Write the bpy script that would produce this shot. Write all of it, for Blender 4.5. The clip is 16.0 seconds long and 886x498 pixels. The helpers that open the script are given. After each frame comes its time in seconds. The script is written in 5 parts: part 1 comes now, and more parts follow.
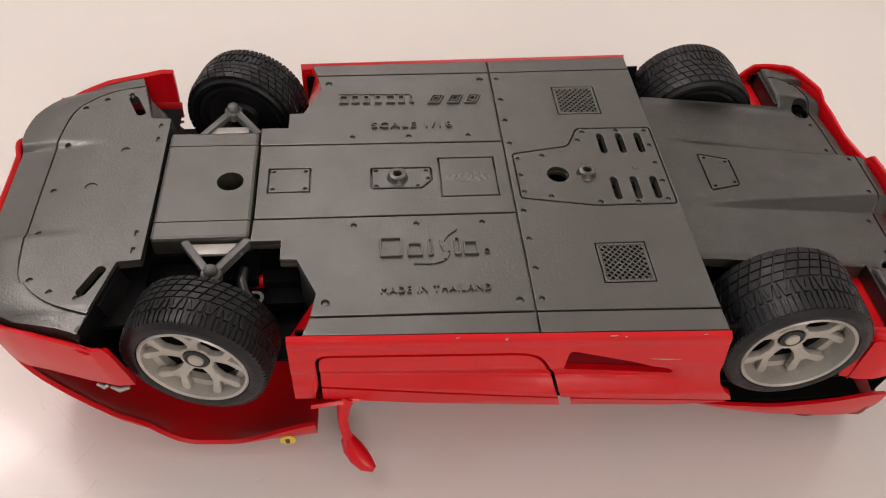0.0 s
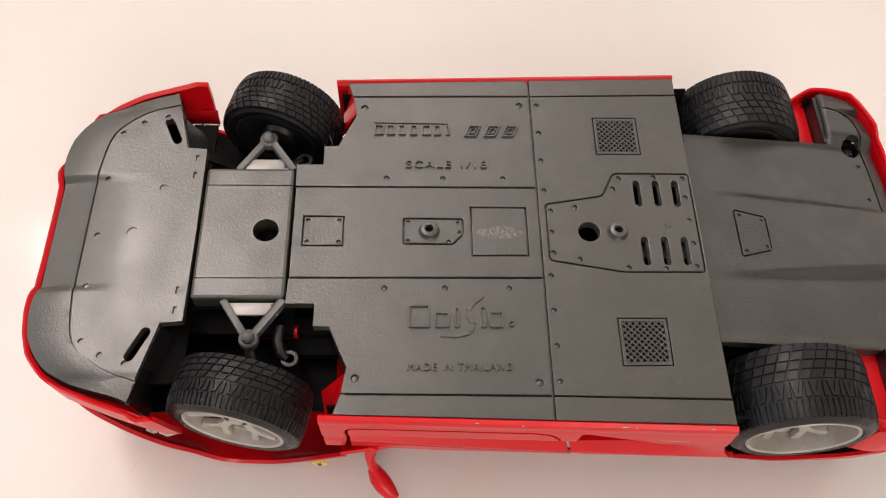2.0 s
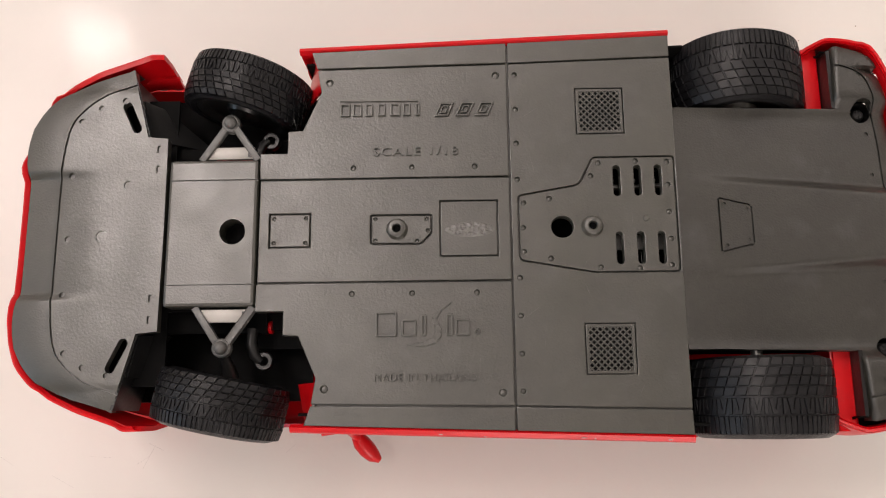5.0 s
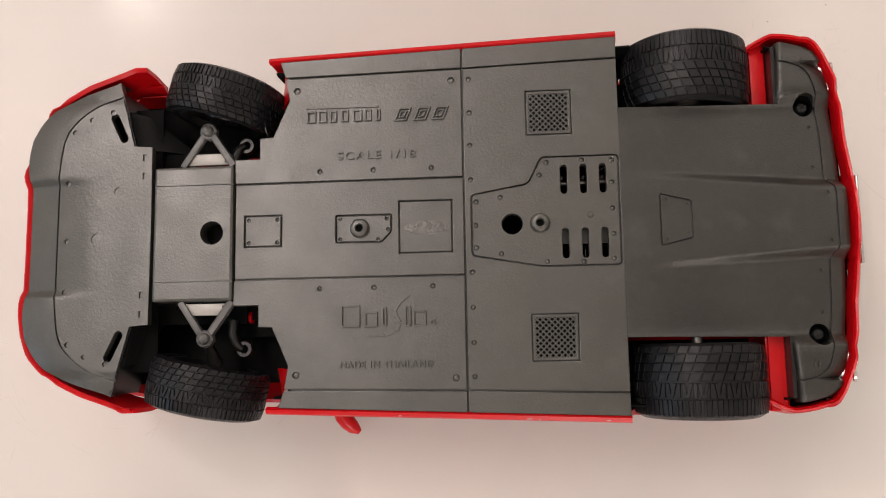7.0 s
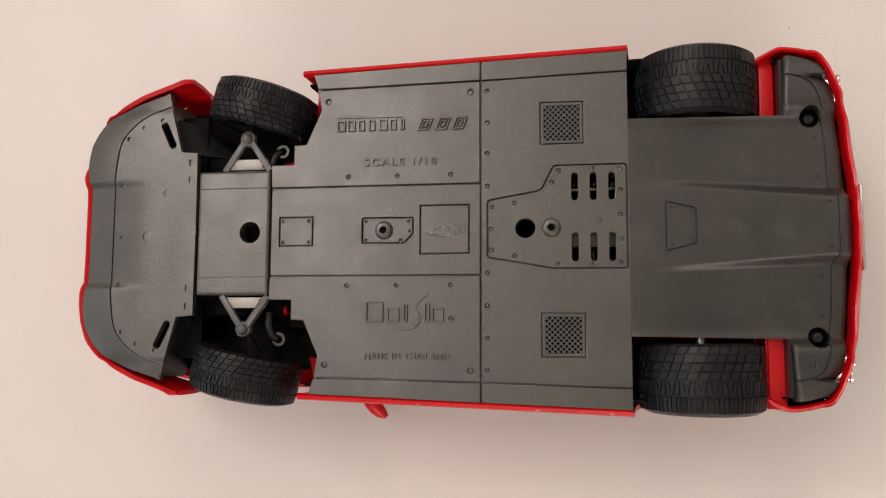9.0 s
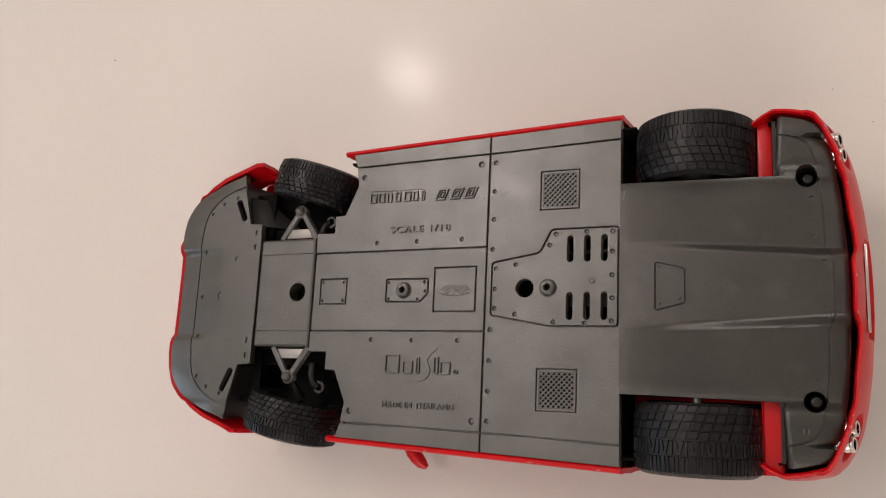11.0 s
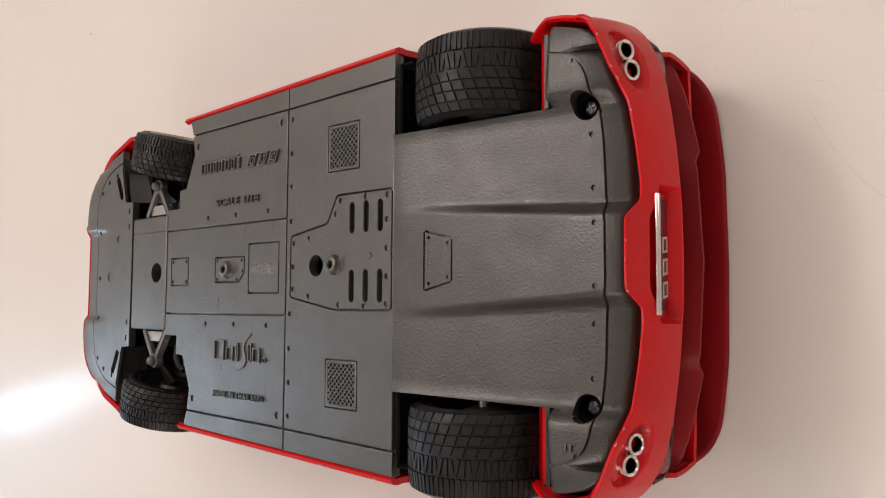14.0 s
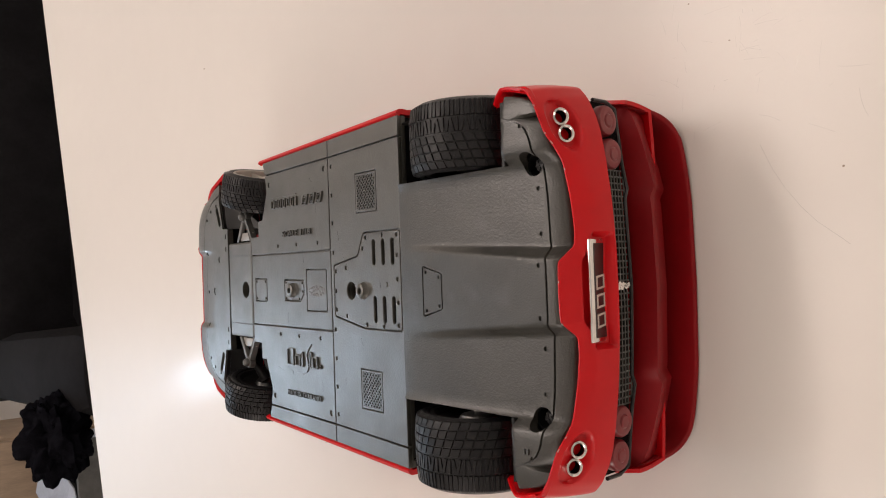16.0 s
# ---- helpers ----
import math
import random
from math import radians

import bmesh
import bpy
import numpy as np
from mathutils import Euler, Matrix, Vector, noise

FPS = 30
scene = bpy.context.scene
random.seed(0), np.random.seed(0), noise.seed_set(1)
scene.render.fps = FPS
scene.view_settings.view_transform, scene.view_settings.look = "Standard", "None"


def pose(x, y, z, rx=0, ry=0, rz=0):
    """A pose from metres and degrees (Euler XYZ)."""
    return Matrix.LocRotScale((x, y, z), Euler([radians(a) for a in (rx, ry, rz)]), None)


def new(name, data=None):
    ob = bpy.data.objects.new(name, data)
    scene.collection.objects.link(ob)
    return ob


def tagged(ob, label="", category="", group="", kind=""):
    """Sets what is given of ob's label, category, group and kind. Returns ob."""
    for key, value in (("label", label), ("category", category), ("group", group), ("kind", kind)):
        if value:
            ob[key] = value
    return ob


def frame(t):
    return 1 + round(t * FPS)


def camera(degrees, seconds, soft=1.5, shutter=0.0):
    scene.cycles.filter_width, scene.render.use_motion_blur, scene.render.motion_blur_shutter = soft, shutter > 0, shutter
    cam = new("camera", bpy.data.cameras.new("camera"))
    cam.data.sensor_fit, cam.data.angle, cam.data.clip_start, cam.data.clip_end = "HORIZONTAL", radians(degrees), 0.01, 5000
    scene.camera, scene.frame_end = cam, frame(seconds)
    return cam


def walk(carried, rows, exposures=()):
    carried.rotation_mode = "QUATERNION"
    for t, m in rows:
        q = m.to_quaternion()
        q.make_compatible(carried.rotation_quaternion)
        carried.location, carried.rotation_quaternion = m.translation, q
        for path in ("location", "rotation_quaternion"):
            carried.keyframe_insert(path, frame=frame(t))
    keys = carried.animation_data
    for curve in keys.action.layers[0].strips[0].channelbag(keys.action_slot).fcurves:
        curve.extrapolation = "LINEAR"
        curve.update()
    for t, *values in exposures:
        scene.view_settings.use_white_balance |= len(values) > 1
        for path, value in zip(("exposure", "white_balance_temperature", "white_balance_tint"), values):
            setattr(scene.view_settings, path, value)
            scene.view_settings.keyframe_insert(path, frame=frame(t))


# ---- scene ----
# Camera: a hand-held phone gliding over an upturned model car on a white table.
cam = camera(57.3, 16.0, soft=1.1)
PATH = [
    (0.0, -0.04148, -0.15903, 0.20189, 42.140, -5.288, -4.782),
    (0.5, -0.03497, -0.12808, 0.20015, 38.489, -5.049, -4.628),
    (1.0, -0.03962, -0.11319, 0.20736, 33.692, -4.893, -3.273),
    (1.5, -0.03892, -0.11375, 0.22796, 30.748, -4.677, -1.871),
    (2.0, -0.04026, -0.10821, 0.24406, 28.212, -4.689, -0.906),
    (2.5, -0.03761, -0.09840, 0.24045, 25.597, -4.884, -0.940),
    (3.0, -0.03322, -0.08689, 0.24213, 22.644, -4.549, -1.194),
    (3.5, -0.03138, -0.07554, 0.24795, 20.173, -4.061, -1.076),
    (3.7, -0.03098, -0.06933, 0.24970, 18.580, -3.679, -0.714),
    (5.8, -0.00359, -0.04247, 0.27839, 9.786, 0.355, -1.272),
    (6.0, 0.00114, -0.04040, 0.28328, 9.561, 0.782, -1.515),
    (6.5, 0.00739, -0.03730, 0.28704, 8.730, 1.774, -1.595),
    (7.0, 0.00597, -0.03586, 0.28264, 7.092, 2.367, -0.970),
    (7.5, 0.00854, -0.02894, 0.28646, 5.800, 2.828, -0.657),
    (8.0, 0.01028, -0.02757, 0.28771, 5.677, 3.460, -0.514),
    (8.2, 0.01174, -0.02372, 0.28925, 4.374, 4.077, -0.556),
    (10.3, 0.06118, -0.04782, 0.31125, 10.615, 14.017, 2.462),
    (10.5, 0.07249, -0.04664, 0.31115, 11.253, 16.154, 2.710),
    (11.0, 0.08970, -0.03993, 0.30425, 12.244, 21.743, 2.983),
    (11.5, 0.11324, -0.03652, 0.29332, 11.933, 26.043, 2.437),
    (12.0, 0.13895, -0.02988, 0.28492, 10.570, 28.574, 1.386),
    (12.5, 0.16316, -0.01981, 0.26456, 8.702, 30.490, 0.256),
    (13.0, 0.17544, -0.01551, 0.23487, 6.504, 32.498, -0.535),
    (13.5, 0.18526, -0.01324, 0.21191, 5.081, 36.227, 0.014),
    (14.0, 0.18686, -0.01151, 0.20735, 4.172, 39.409, 0.362),
    (14.5, 0.20118, -0.00632, 0.21119, 2.825, 42.559, -0.284),
    (15.0, 0.22657, -0.00018, 0.21049, 1.766, 46.018, -0.904),
    (15.5, 0.23925, 0.00420, 0.20619, 0.077, 48.827, -2.124),
    (16.0, 0.24544, 0.00717, 0.20308, -1.521, 50.707, -3.285),
]
walk(cam, [(t, pose(x, y, z, rx, ry, rz)) for t, x, y, z, rx, ry, rz in PATH], exposures=[(0.0, 0.58, 6150, 10), (0.5, 0.76, 6150, 10), (1.0, 0.92, 6150, 10), (1.5, 0.92, 6200, 10), (2.5, 0.82, 6200, 10), (3.5, 0.9, 6200, 10), (6.0, 0.66, 6250, 10), (8.0, 0.6, 6300, 10), (10.5, 0.36, 6350, 10), (12.0, 0.32, 6300, 10), (13.0, 0.48, 6300, 10), (14.0, 0.52, 6350, 10), (15.0, 0.44, 6450, 10), (16.0, 0.5, 6450, 10)])

# World and lamps. The table top is z = 0; the floor lies 0.74 m below it.
world = bpy.data.worlds.new("room_light")
scene.world = world
world.use_nodes = True
world.node_tree.nodes["Background"].inputs["Color"].default_value = (0.9, 0.93, 1.0, 1)
world.node_tree.nodes["Background"].inputs["Strength"].default_value = 0.05


def area_lamp(name, size, power, colour, m, size_y=None):
    data = bpy.data.lights.new(name, "AREA")
    data.shape, data.size = ("DISK", size) if size_y is None else ("RECTANGLE", size)
    if size_y is not None:
        data.size_y = size_y
    data.energy, data.color = power, colour
    ob = new(name, data)
    ob.matrix_world = m
    return ob


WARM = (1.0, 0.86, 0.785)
# first two mirror in the table; the other four are unseen, added as fill
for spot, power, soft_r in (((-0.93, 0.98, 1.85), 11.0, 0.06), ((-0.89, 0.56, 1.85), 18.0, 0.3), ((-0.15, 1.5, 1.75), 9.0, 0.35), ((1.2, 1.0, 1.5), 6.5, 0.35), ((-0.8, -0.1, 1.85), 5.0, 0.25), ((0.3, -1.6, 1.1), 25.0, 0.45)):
    bulb = bpy.data.lights.new("ceiling_and_fill_lamp", "POINT")
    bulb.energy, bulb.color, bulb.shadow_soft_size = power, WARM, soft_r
    new("ceiling_and_fill_lamp", bulb).location = spot
# daylight from the window's slanting gap: the lamp's long side leans with the drawn edge
beam = Vector((0.93, 0.20, -0.30)).normalized()
lean = Vector((0.0, 0.32, 0.947))
lean = (lean - beam * lean.dot(beam)).normalized()
side = lean.cross(-beam)
for reach, width, length, power in ((0.13, 0.12, 0.3, 2.4), (-0.1, 0.6, 1.0, 2.6)):
    heart = Vector((-2.5, -0.32, 0.88)) + side * width / 2 + lean * reach + beam * reach * 0.1
    area_lamp("window_light", width, power, (0.66, 0.83, 1.0), Matrix(((side.x, lean.x, -beam.x, heart.x), (side.y, lean.y, -beam.y, heart.y), (side.z, lean.z, -beam.z, heart.z), (0, 0, 0, 1))), length)

# ---------------------------------------------------------------- materials


def material(name, colour, rough=0.5, metal=0.0, coat=0.0, spec=0.5, vary=0.15, scale=60.0, bump=0.0, bump_scale=900.0, rough_vary=0.0, stretch=(1, 1, 1), stain=None, coat_rough=0.05, wave=0.0, wave_scale=90.0):
    """A surface with tone variation at two scales, uneven gloss and fine relief; scales are per metre."""
    mat = bpy.data.materials.new(name)
    mat.use_nodes = True
    nt = mat.node_tree
    bsdf = nt.nodes["Principled BSDF"]
    tex = nt.nodes.new("ShaderNodeTexCoord")
    mapping = nt.nodes.new("ShaderNodeMapping")
    mapping.inputs["Scale"].default_value = stretch
    nt.links.new(tex.outputs["Object"], mapping.inputs["Vector"])

    def noise_at(s, detail=4.0):
        n = nt.nodes.new("ShaderNodeTexNoise")
        n.inputs["Scale"].default_value, n.inputs["Detail"].default_value = s, detail
        nt.links.new(mapping.outputs["Vector"], n.inputs["Vector"])
        return n.outputs["Fac"]

    def ramp(value, lo, hi, a, b):
        r = nt.nodes.new("ShaderNodeMapRange")
        r.inputs["From Min"].default_value, r.inputs["From Max"].default_value = lo, hi
        r.inputs["To Min"].default_value, r.inputs["To Max"].default_value = a, b
        nt.links.new(value, r.inputs["Value"])
        return r.outputs["Result"]

    big, small = noise_at(scale), noise_at(scale * 9, 6.0)
    mixed = nt.nodes.new("ShaderNodeMath")
    mixed.operation = "MULTIPLY"
    nt.links.new(ramp(big, 0.3, 0.7, 1 - vary, 1 + vary), mixed.inputs[0])
    nt.links.new(ramp(small, 0.3, 0.7, 1 - vary * 0.5, 1 + vary * 0.5), mixed.inputs[1])
    tone = nt.nodes.new("ShaderNodeMix")
    tone.data_type, tone.blend_type = "RGBA", "MULTIPLY"
    tone.inputs["Factor"].default_value = 1.0
    tone.inputs["A"].default_value = (*colour, 1)
    grey = nt.nodes.new("ShaderNodeCombineColor")
    for k in ("Red", "Green", "Blue"):
        nt.links.new(mixed.outputs[0], grey.inputs[k])
    nt.links.new(grey.outputs["Color"], tone.inputs["B"])
    out = tone.outputs["Result"]
    if stain:
        shade, lo, hi, s = stain
        mix = nt.nodes.new("ShaderNodeMix")
        mix.data_type = "RGBA"
        nt.links.new(ramp(noise_at(s, 8.0), lo, hi, 0, 1), mix.inputs["Factor"])
        nt.links.new(out, mix.inputs["A"])
        mix.inputs["B"].default_value = (*shade, 1)
        out = mix.outputs["Result"]
    nt.links.new(out, bsdf.inputs["Base Color"])
    bsdf.inputs["Metallic"].default_value = metal
    bsdf.inputs["Specular IOR Level"].default_value = spec
    if rough_vary:
        nt.links.new(ramp(noise_at(scale * 2.3, 5.0), 0.3, 0.7, max(0.02, rough - rough_vary), rough + rough_vary), bsdf.inputs["Roughness"])
    else:
        bsdf.inputs["Roughness"].default_value = rough
    bsdf.inputs["Coat Weight"].default_value = coat
    bsdf.inputs["Coat Roughness"].default_value = coat_rough
    normal = None
    for strength, distance, s, detail in ((wave, 0.004, wave_scale, 2.0), (bump, 0.0004, bump_scale, 3.0)):
        if strength:
            b = nt.nodes.new("ShaderNodeBump")
            b.inputs["Strength"].default_value = strength
            b.inputs["Distance"].default_value = distance
            nt.links.new(noise_at(s, detail), b.inputs["Height"])
            if normal is not None:
                nt.links.new(normal, b.inputs["Normal"])
            normal = b.outputs["Normal"]
    if normal is not None:
        nt.links.new(normal, bsdf.inputs["Normal"])
        nt.links.new(normal, bsdf.inputs["Coat Normal"])
    return mat


TABLE = material("white_laminate", (0.72, 0.685, 0.64), 0.40, vary=0.012, scale=7, bump=0.05, bump_scale=900, spec=0.26, coat=0.13, coat_rough=0.11, wave=0.012, wave_scale=120)
TABLE_EDGE = material("table_edge_band", (0.72, 0.70, 0.67), 0.45, vary=0.03)
PLASTIC = material("dark_grey_moulded_plastic", (0.030, 0.0292, 0.0212), 0.46, vary=0.2, scale=45, bump=0.2, bump_scale=1700, rough_vary=0.12, spec=0.8, coat=0.85, coat_rough=0.3, wave=0.03, stain=((0.055, 0.054, 0.049), 0.56, 0.85, 110))
PLASTIC_GRAIN = material("leather_grained_plastic", (0.021, 0.0204, 0.0158), 0.42, vary=0.2, scale=60, bump=0.27, bump_scale=1900, rough_vary=0.1, spec=0.6, coat=0.5, coat_rough=0.27, wave=0.04, wave_scale=60, stain=((0.045, 0.044, 0.041), 0.58, 0.85, 100))
PLASTIC_DARK = material("black_moulded_plastic", (0.009, 0.009, 0.009), 0.35, vary=0.1, bump=0.15)
ARM_GREY = material("grey_suspension_plastic", (0.11, 0.11, 0.105), 0.38, vary=0.1, bump=0.2, bump_scale=1500)
RED = material("red_gloss_paint", (0.57, 0.002, 0.006), 0.36, coat=0.18, vary=0.05, scale=30, spec=0.3, coat_rough=0.07, wave=0.012, wave_scale=70)
# the body's red, darkened for shade inside the tail, intake and body
RED_SHADED = material("red_paint_darkened_for_shade", (0.24, 0.002, 0.005), 0.5, vary=0.08, spec=0.3)
CHIP = material("bare_chipped_metal", (0.42, 0.38, 0.36), 0.5, metal=0.3, vary=0.2, scale=900)
RUBBER = material("black_tyre_rubber", (0.0045, 0.0045, 0.0055), 0.40, vary=0.25, scale=160, bump=0.3, bump_scale=2200, rough_vary=0.12, spec=0.36)
RIM = material("silver_grey_rim_paint", (0.42, 0.395, 0.35), 0.34, metal=0.2, vary=0.12, scale=120, bump=0.1)
RIM_DARK = material("recess_shade_black", (0.02, 0.02, 0.02), 0.6)
CHROME = material("chrome_plating", (0.75, 0.73, 0.70), 0.12, metal=1.0, vary=0.05, scale=200)
STEEL = material("dull_steel", (0.42, 0.41, 0.39), 0.35, metal=0.9, vary=0.15, scale=300)
BRASS = material("yellow_badge_enamel", (0.75, 0.55, 0.05), 0.35, vary=0.1, scale=500)
LENS = material("red_tail_lamp_plastic", (0.22, 0.018, 0.022), 0.35, coat=0.2, vary=0.06, scale=300)
GLASS_DARK = material("smoked_window_plastic", (0.02, 0.02, 0.022), 0.12, coat=0.5)
PLATE_BLACK = material("black_plate_enamel", (0.02, 0.02, 0.02), 0.3, coat=0.4)
PALE_MARK = material("pale_plate_mark", (0.55, 0.52, 0.46), 0.4)
SCUFF = material("pale_scuffed_plastic", (0.085, 0.082, 0.075), 0.33, vary=0.3, scale=700, bump=0.6, bump_scale=1100, spec=1.0)
GLASS_PALE = material("window_glass", (0.55, 0.62, 0.7), 0.08, vary=0.01)
WALL = material("matt_wall_paint", (0.62, 0.60, 0.57), 0.8, vary=0.04, scale=2)
CEILING_PAINT = material("matt_ceiling_paint", (0.66, 0.645, 0.62), 0.8, vary=0.03, scale=2)
FLOOR = material("pale_floor_vinyl", (0.52, 0.50, 0.47), 0.5, vary=0.1, scale=5)
BLACK_CLOTH = material("black_upholstery", (0.009, 0.0085, 0.0095), 0.85, vary=0.3, scale=14, bump=0.5, bump_scale=500, spec=0.1)
BLACK_FUR = material("black_plush", (0.006, 0.006, 0.008), 0.9, vary=0.4, scale=60, spec=0.0)
SPRING = material("pale_grey_spring_strip", (0.36, 0.345, 0.32), 0.4, metal=0.2, vary=0.1)
CLOTH_WHITE = material("white_cotton_cloth", (0.36, 0.38, 0.43), 0.8, vary=0.1, scale=20)
GREY_FABRIC = material("grey_woven_fabric", (0.09, 0.09, 0.085), 0.85, vary=0.2, scale=40, bump=0.5)
WOOD = material("light_brown_wood", (0.30, 0.22, 0.15), 0.5, vary=0.2, scale=6, stretch=(1, 8, 1))
CRUMB = material("brown_crumb", (0.34, 0.28, 0.22), 0.8, vary=0.3, scale=900)
SCRATCH = material("fine_scratch", (0.66, 0.63, 0.59), 0.22, vary=0.1, spec=0.9)
# near-black for inner liners, and laid in gaps and holes as their shade
LINER_AND_SHADE = material("matt_black_liner_and_shade", (0.003, 0.003, 0.003), 0.75, vary=0.1, spec=0.1)

# ---------------------------------------------------------------- mesh helpers (millimetres in, metres out)
LIFT = 55.1  # height of the car's flat floor above the middle of its base


def finish(name, bm, mat, parent=None, label="", sharp=38, lift=LIFT):
    """Links a bmesh given in the car's millimetres as one mesh object."""
    for v in bm.verts:
        v.co = Vector((v.co.x, v.co.y, v.co.z + lift)) * 0.001
    bmesh.ops.recalc_face_normals(bm, faces=bm.faces[:])
    for f in bm.faces:
        f.smooth = True
    for e in bm.edges:
        e.smooth = len(e.link_faces) == 2 and e.calc_face_angle(0) < radians(sharp)
    me = bpy.data.meshes.new(name)
    bm.to_mesh(me)
    bm.free()
    me.materials.append(mat)
    ob = new(name, me)
    if parent is not None:
        ob.parent = parent
    if label:
        ob["label"] = label
    return ob


def part(name, bm, mat, parent, label="", sharp=38):
    return finish(name, bm, mat, parent, label, sharp)


def circle(x, y, r, n=20, a0=0.0):
    return [(x + r * math.cos(a0 + 2 * math.pi * i / n), y + r * math.sin(a0 + 2 * math.pi * i / n)) for i in range(n)]


def slot(x0, y0, x1, y1, r, n=7):
    a = math.atan2(y1 - y0, x1 - x0)
    pts = [(x1 + r * math.cos(a - math.pi / 2 + math.pi * i / n), y1 + r * math.sin(a - math.pi / 2 + math.pi * i / n)) for i in range(n + 1)]
    return pts + [(x0 + r * math.cos(a + math.pi / 2 + math.pi * i / n), y0 + r * math.sin(a + math.pi / 2 + math.pi * i / n)) for i in range(n + 1)]


def rounded(pts, r=1.0, n=4):
    """A polygon with its corners rounded off."""
    out = []
    for i, p in enumerate(pts):
        p, a, b = Vector(p), Vector(pts[i - 1]), Vector(pts[(i + 1) % len(pts)])
        da, db = (a - p), (b - p)
        k = min(r, da.length * 0.45, db.length * 0.45)
        s, e = p + da.normalized() * k, p + db.normalized() * k
        for j in range(n + 1):
            t = j / n
            out.append(tuple((1 - t) ** 2 * s + 2 * t * (1 - t) * p + t * t * e))
    return out


def mirror_y(pts):
    return [(x, -y) for x, y in reversed(pts)]


def grown(pts, d):
    """A polygon moved outwards by d along its corner bisectors (inwards for d < 0)."""
    area = sum(a[0] * b[1] - b[0] * a[1] for a, b in zip(pts, pts[1:] + pts[:1]))
    s = 1 if area > 0 else -1
    out = []
    for i, p in enumerate(pts):
        p, a, b = Vector(p), Vector(pts[i - 1]), Vector(pts[(i + 1) % len(pts)])
        u, w = (p - a).normalized(), (b - p).normalized()
        n1, n2 = Vector((u.y, -u.x)) * s, Vector((w.y, -w.x)) * s
        m = (n1 + n2)
        m = m / max(0.35, m.length_squared / 2) if m.length > 1e-6 else n1
        out.append(tuple(p + m * d))
    return out


def sheet(outer, holes, z0, z1, bevel=0.12):
    """A flat plate with holes and eased edges, between two heights."""
    cu = bpy.data.curves.new("outline", "CURVE")
    cu.dimensions, cu.fill_mode = "2D", "BOTH"
    bevel = min(bevel, (z1 - z0) * 0.45)
    cu.extrude, cu.bevel_depth, cu.bevel_resolution, cu.offset = (z1 - z0) / 2 - bevel, bevel, 1, -bevel
    for pts in [outer, *holes]:
        sp = cu.splines.new("POLY")
        sp.points.add(len(pts) - 1)
        for q, p in zip(sp.points, pts):
            q.co = (p[0], p[1], 0, 1)
        sp.use_cyclic_u = True
    ob = bpy.data.objects.new("outline", cu)
    me = bpy.data.meshes.new_from_object(ob)
    bm = bmesh.new()
    bm.from_mesh(me)
    bmesh.ops.translate(bm, verts=bm.verts[:], vec=(0, 0, (z0 + z1) / 2))
    bpy.data.objects.remove(ob)
    bpy.data.curves.remove(cu)
    bpy.data.meshes.remove(me)
    return bm


def box(bm, x0, x1, y0, y1, z0, z1, m=None, bevel=0.0):
    made = bmesh.ops.create_cube(bm, size=1.0)["verts"]
    for v in made:
        v.co = Vector(((x0 + x1) / 2 + v.co.x * (x1 - x0), (y0 + y1) / 2 + v.co.y * (y1 - y0), (z0 + z1) / 2 + v.co.z * (z1 - z0)))
        if m is not None:
            v.co = m @ v.co
    if bevel:
        edges = list({e for v in made for e in v.link_edges})
        bmesh.ops.bevel(bm, geom=edges, offset=bevel, segments=2, affect="EDGES", profile=0.5)
    return bm


def lathe(profile, n=48, axis="y"):
    """A closed turned shape from (along, radius) pairs, about the given axis through the origin."""
    bm = bmesh.new()
    rings = []
    for i in range(n):
        a = 2 * math.pi * i / n
        ring = []
        for s, r in profile:
            c, d = r * math.cos(a), r * math.sin(a)
            ring.append(bm.verts.new((c, s, d) if axis == "y" else (c, d, s)))
        rings.append(ring)
    m = len(profile)
    for i in range(n):
        for j in range(m - 1):
            bm.faces.new((rings[i][j], rings[i][j + 1], rings[(i + 1) % n][j + 1], rings[(i + 1) % n][j]))
    bmesh.ops.remove_doubles(bm, verts=bm.verts[:], dist=1e-5)
    return bm


def surface(fn, us, vs, thick=0.0):
    """A sheet of quads through fn(u, v), given thickness."""
    bm = bmesh.new()
    g = [[bm.verts.new(fn(u, v)) for v in vs] for u in us]
    for i in range(len(us) - 1):
        for j in range(len(vs) - 1):
            bm.faces.new((g[i][j], g[i + 1][j], g[i + 1][j + 1], g[i][j + 1]))
    bmesh.ops.recalc_face_normals(bm, faces=bm.faces[:])
    if thick:
        thicken(bm, abs(thick))
    return bm


def thicken(bm, t, heart=(0, 0, -22)):
    """Gives a sheet thickness on its side towards the car's heart."""
    bm.normal_update()
    heart = Vector(heart)
    out = sum(v.normal.dot(v.co - heart) for v in bm.verts)
    k = -t if out > 0 else t
    rim = [e for e in bm.edges if e.is_boundary]
    twin = {v: bm.verts.new(v.co + v.normal * k) for v in bm.verts[:]}
    for f in bm.faces[:]:
        bm.faces.new([twin[v] for v in reversed(f.verts)])
    for e in rim:
        a, b = e.verts
        bm.faces.new((a, b, twin[b], twin[a]))
    return bm


def steps(a, b, n):
    return [a + (b - a) * i / n for i in range(n + 1)]


def along(table, x):
    """Straight-line reading of a table of (x, value...) rows."""
    if x <= table[0][0]:
        return table[0][1]
    for (xa, a), (xb, b) in zip(table, table[1:]):
        if x <= xb:
            return a + (b - a) * (x - xa) / (xb - xa)
    return table[-1][1]


def soft(table, x, r=4.0):
    """The same reading, rounded over r to either side."""
    return sum(along(table, x + r * k / 3) for k in range(-3, 4)) / 7


def ease(a, b, x):
    t = min(1.0, max(0.0, (x - a) / (b - a)))
    return t * t * (3 - 2 * t)


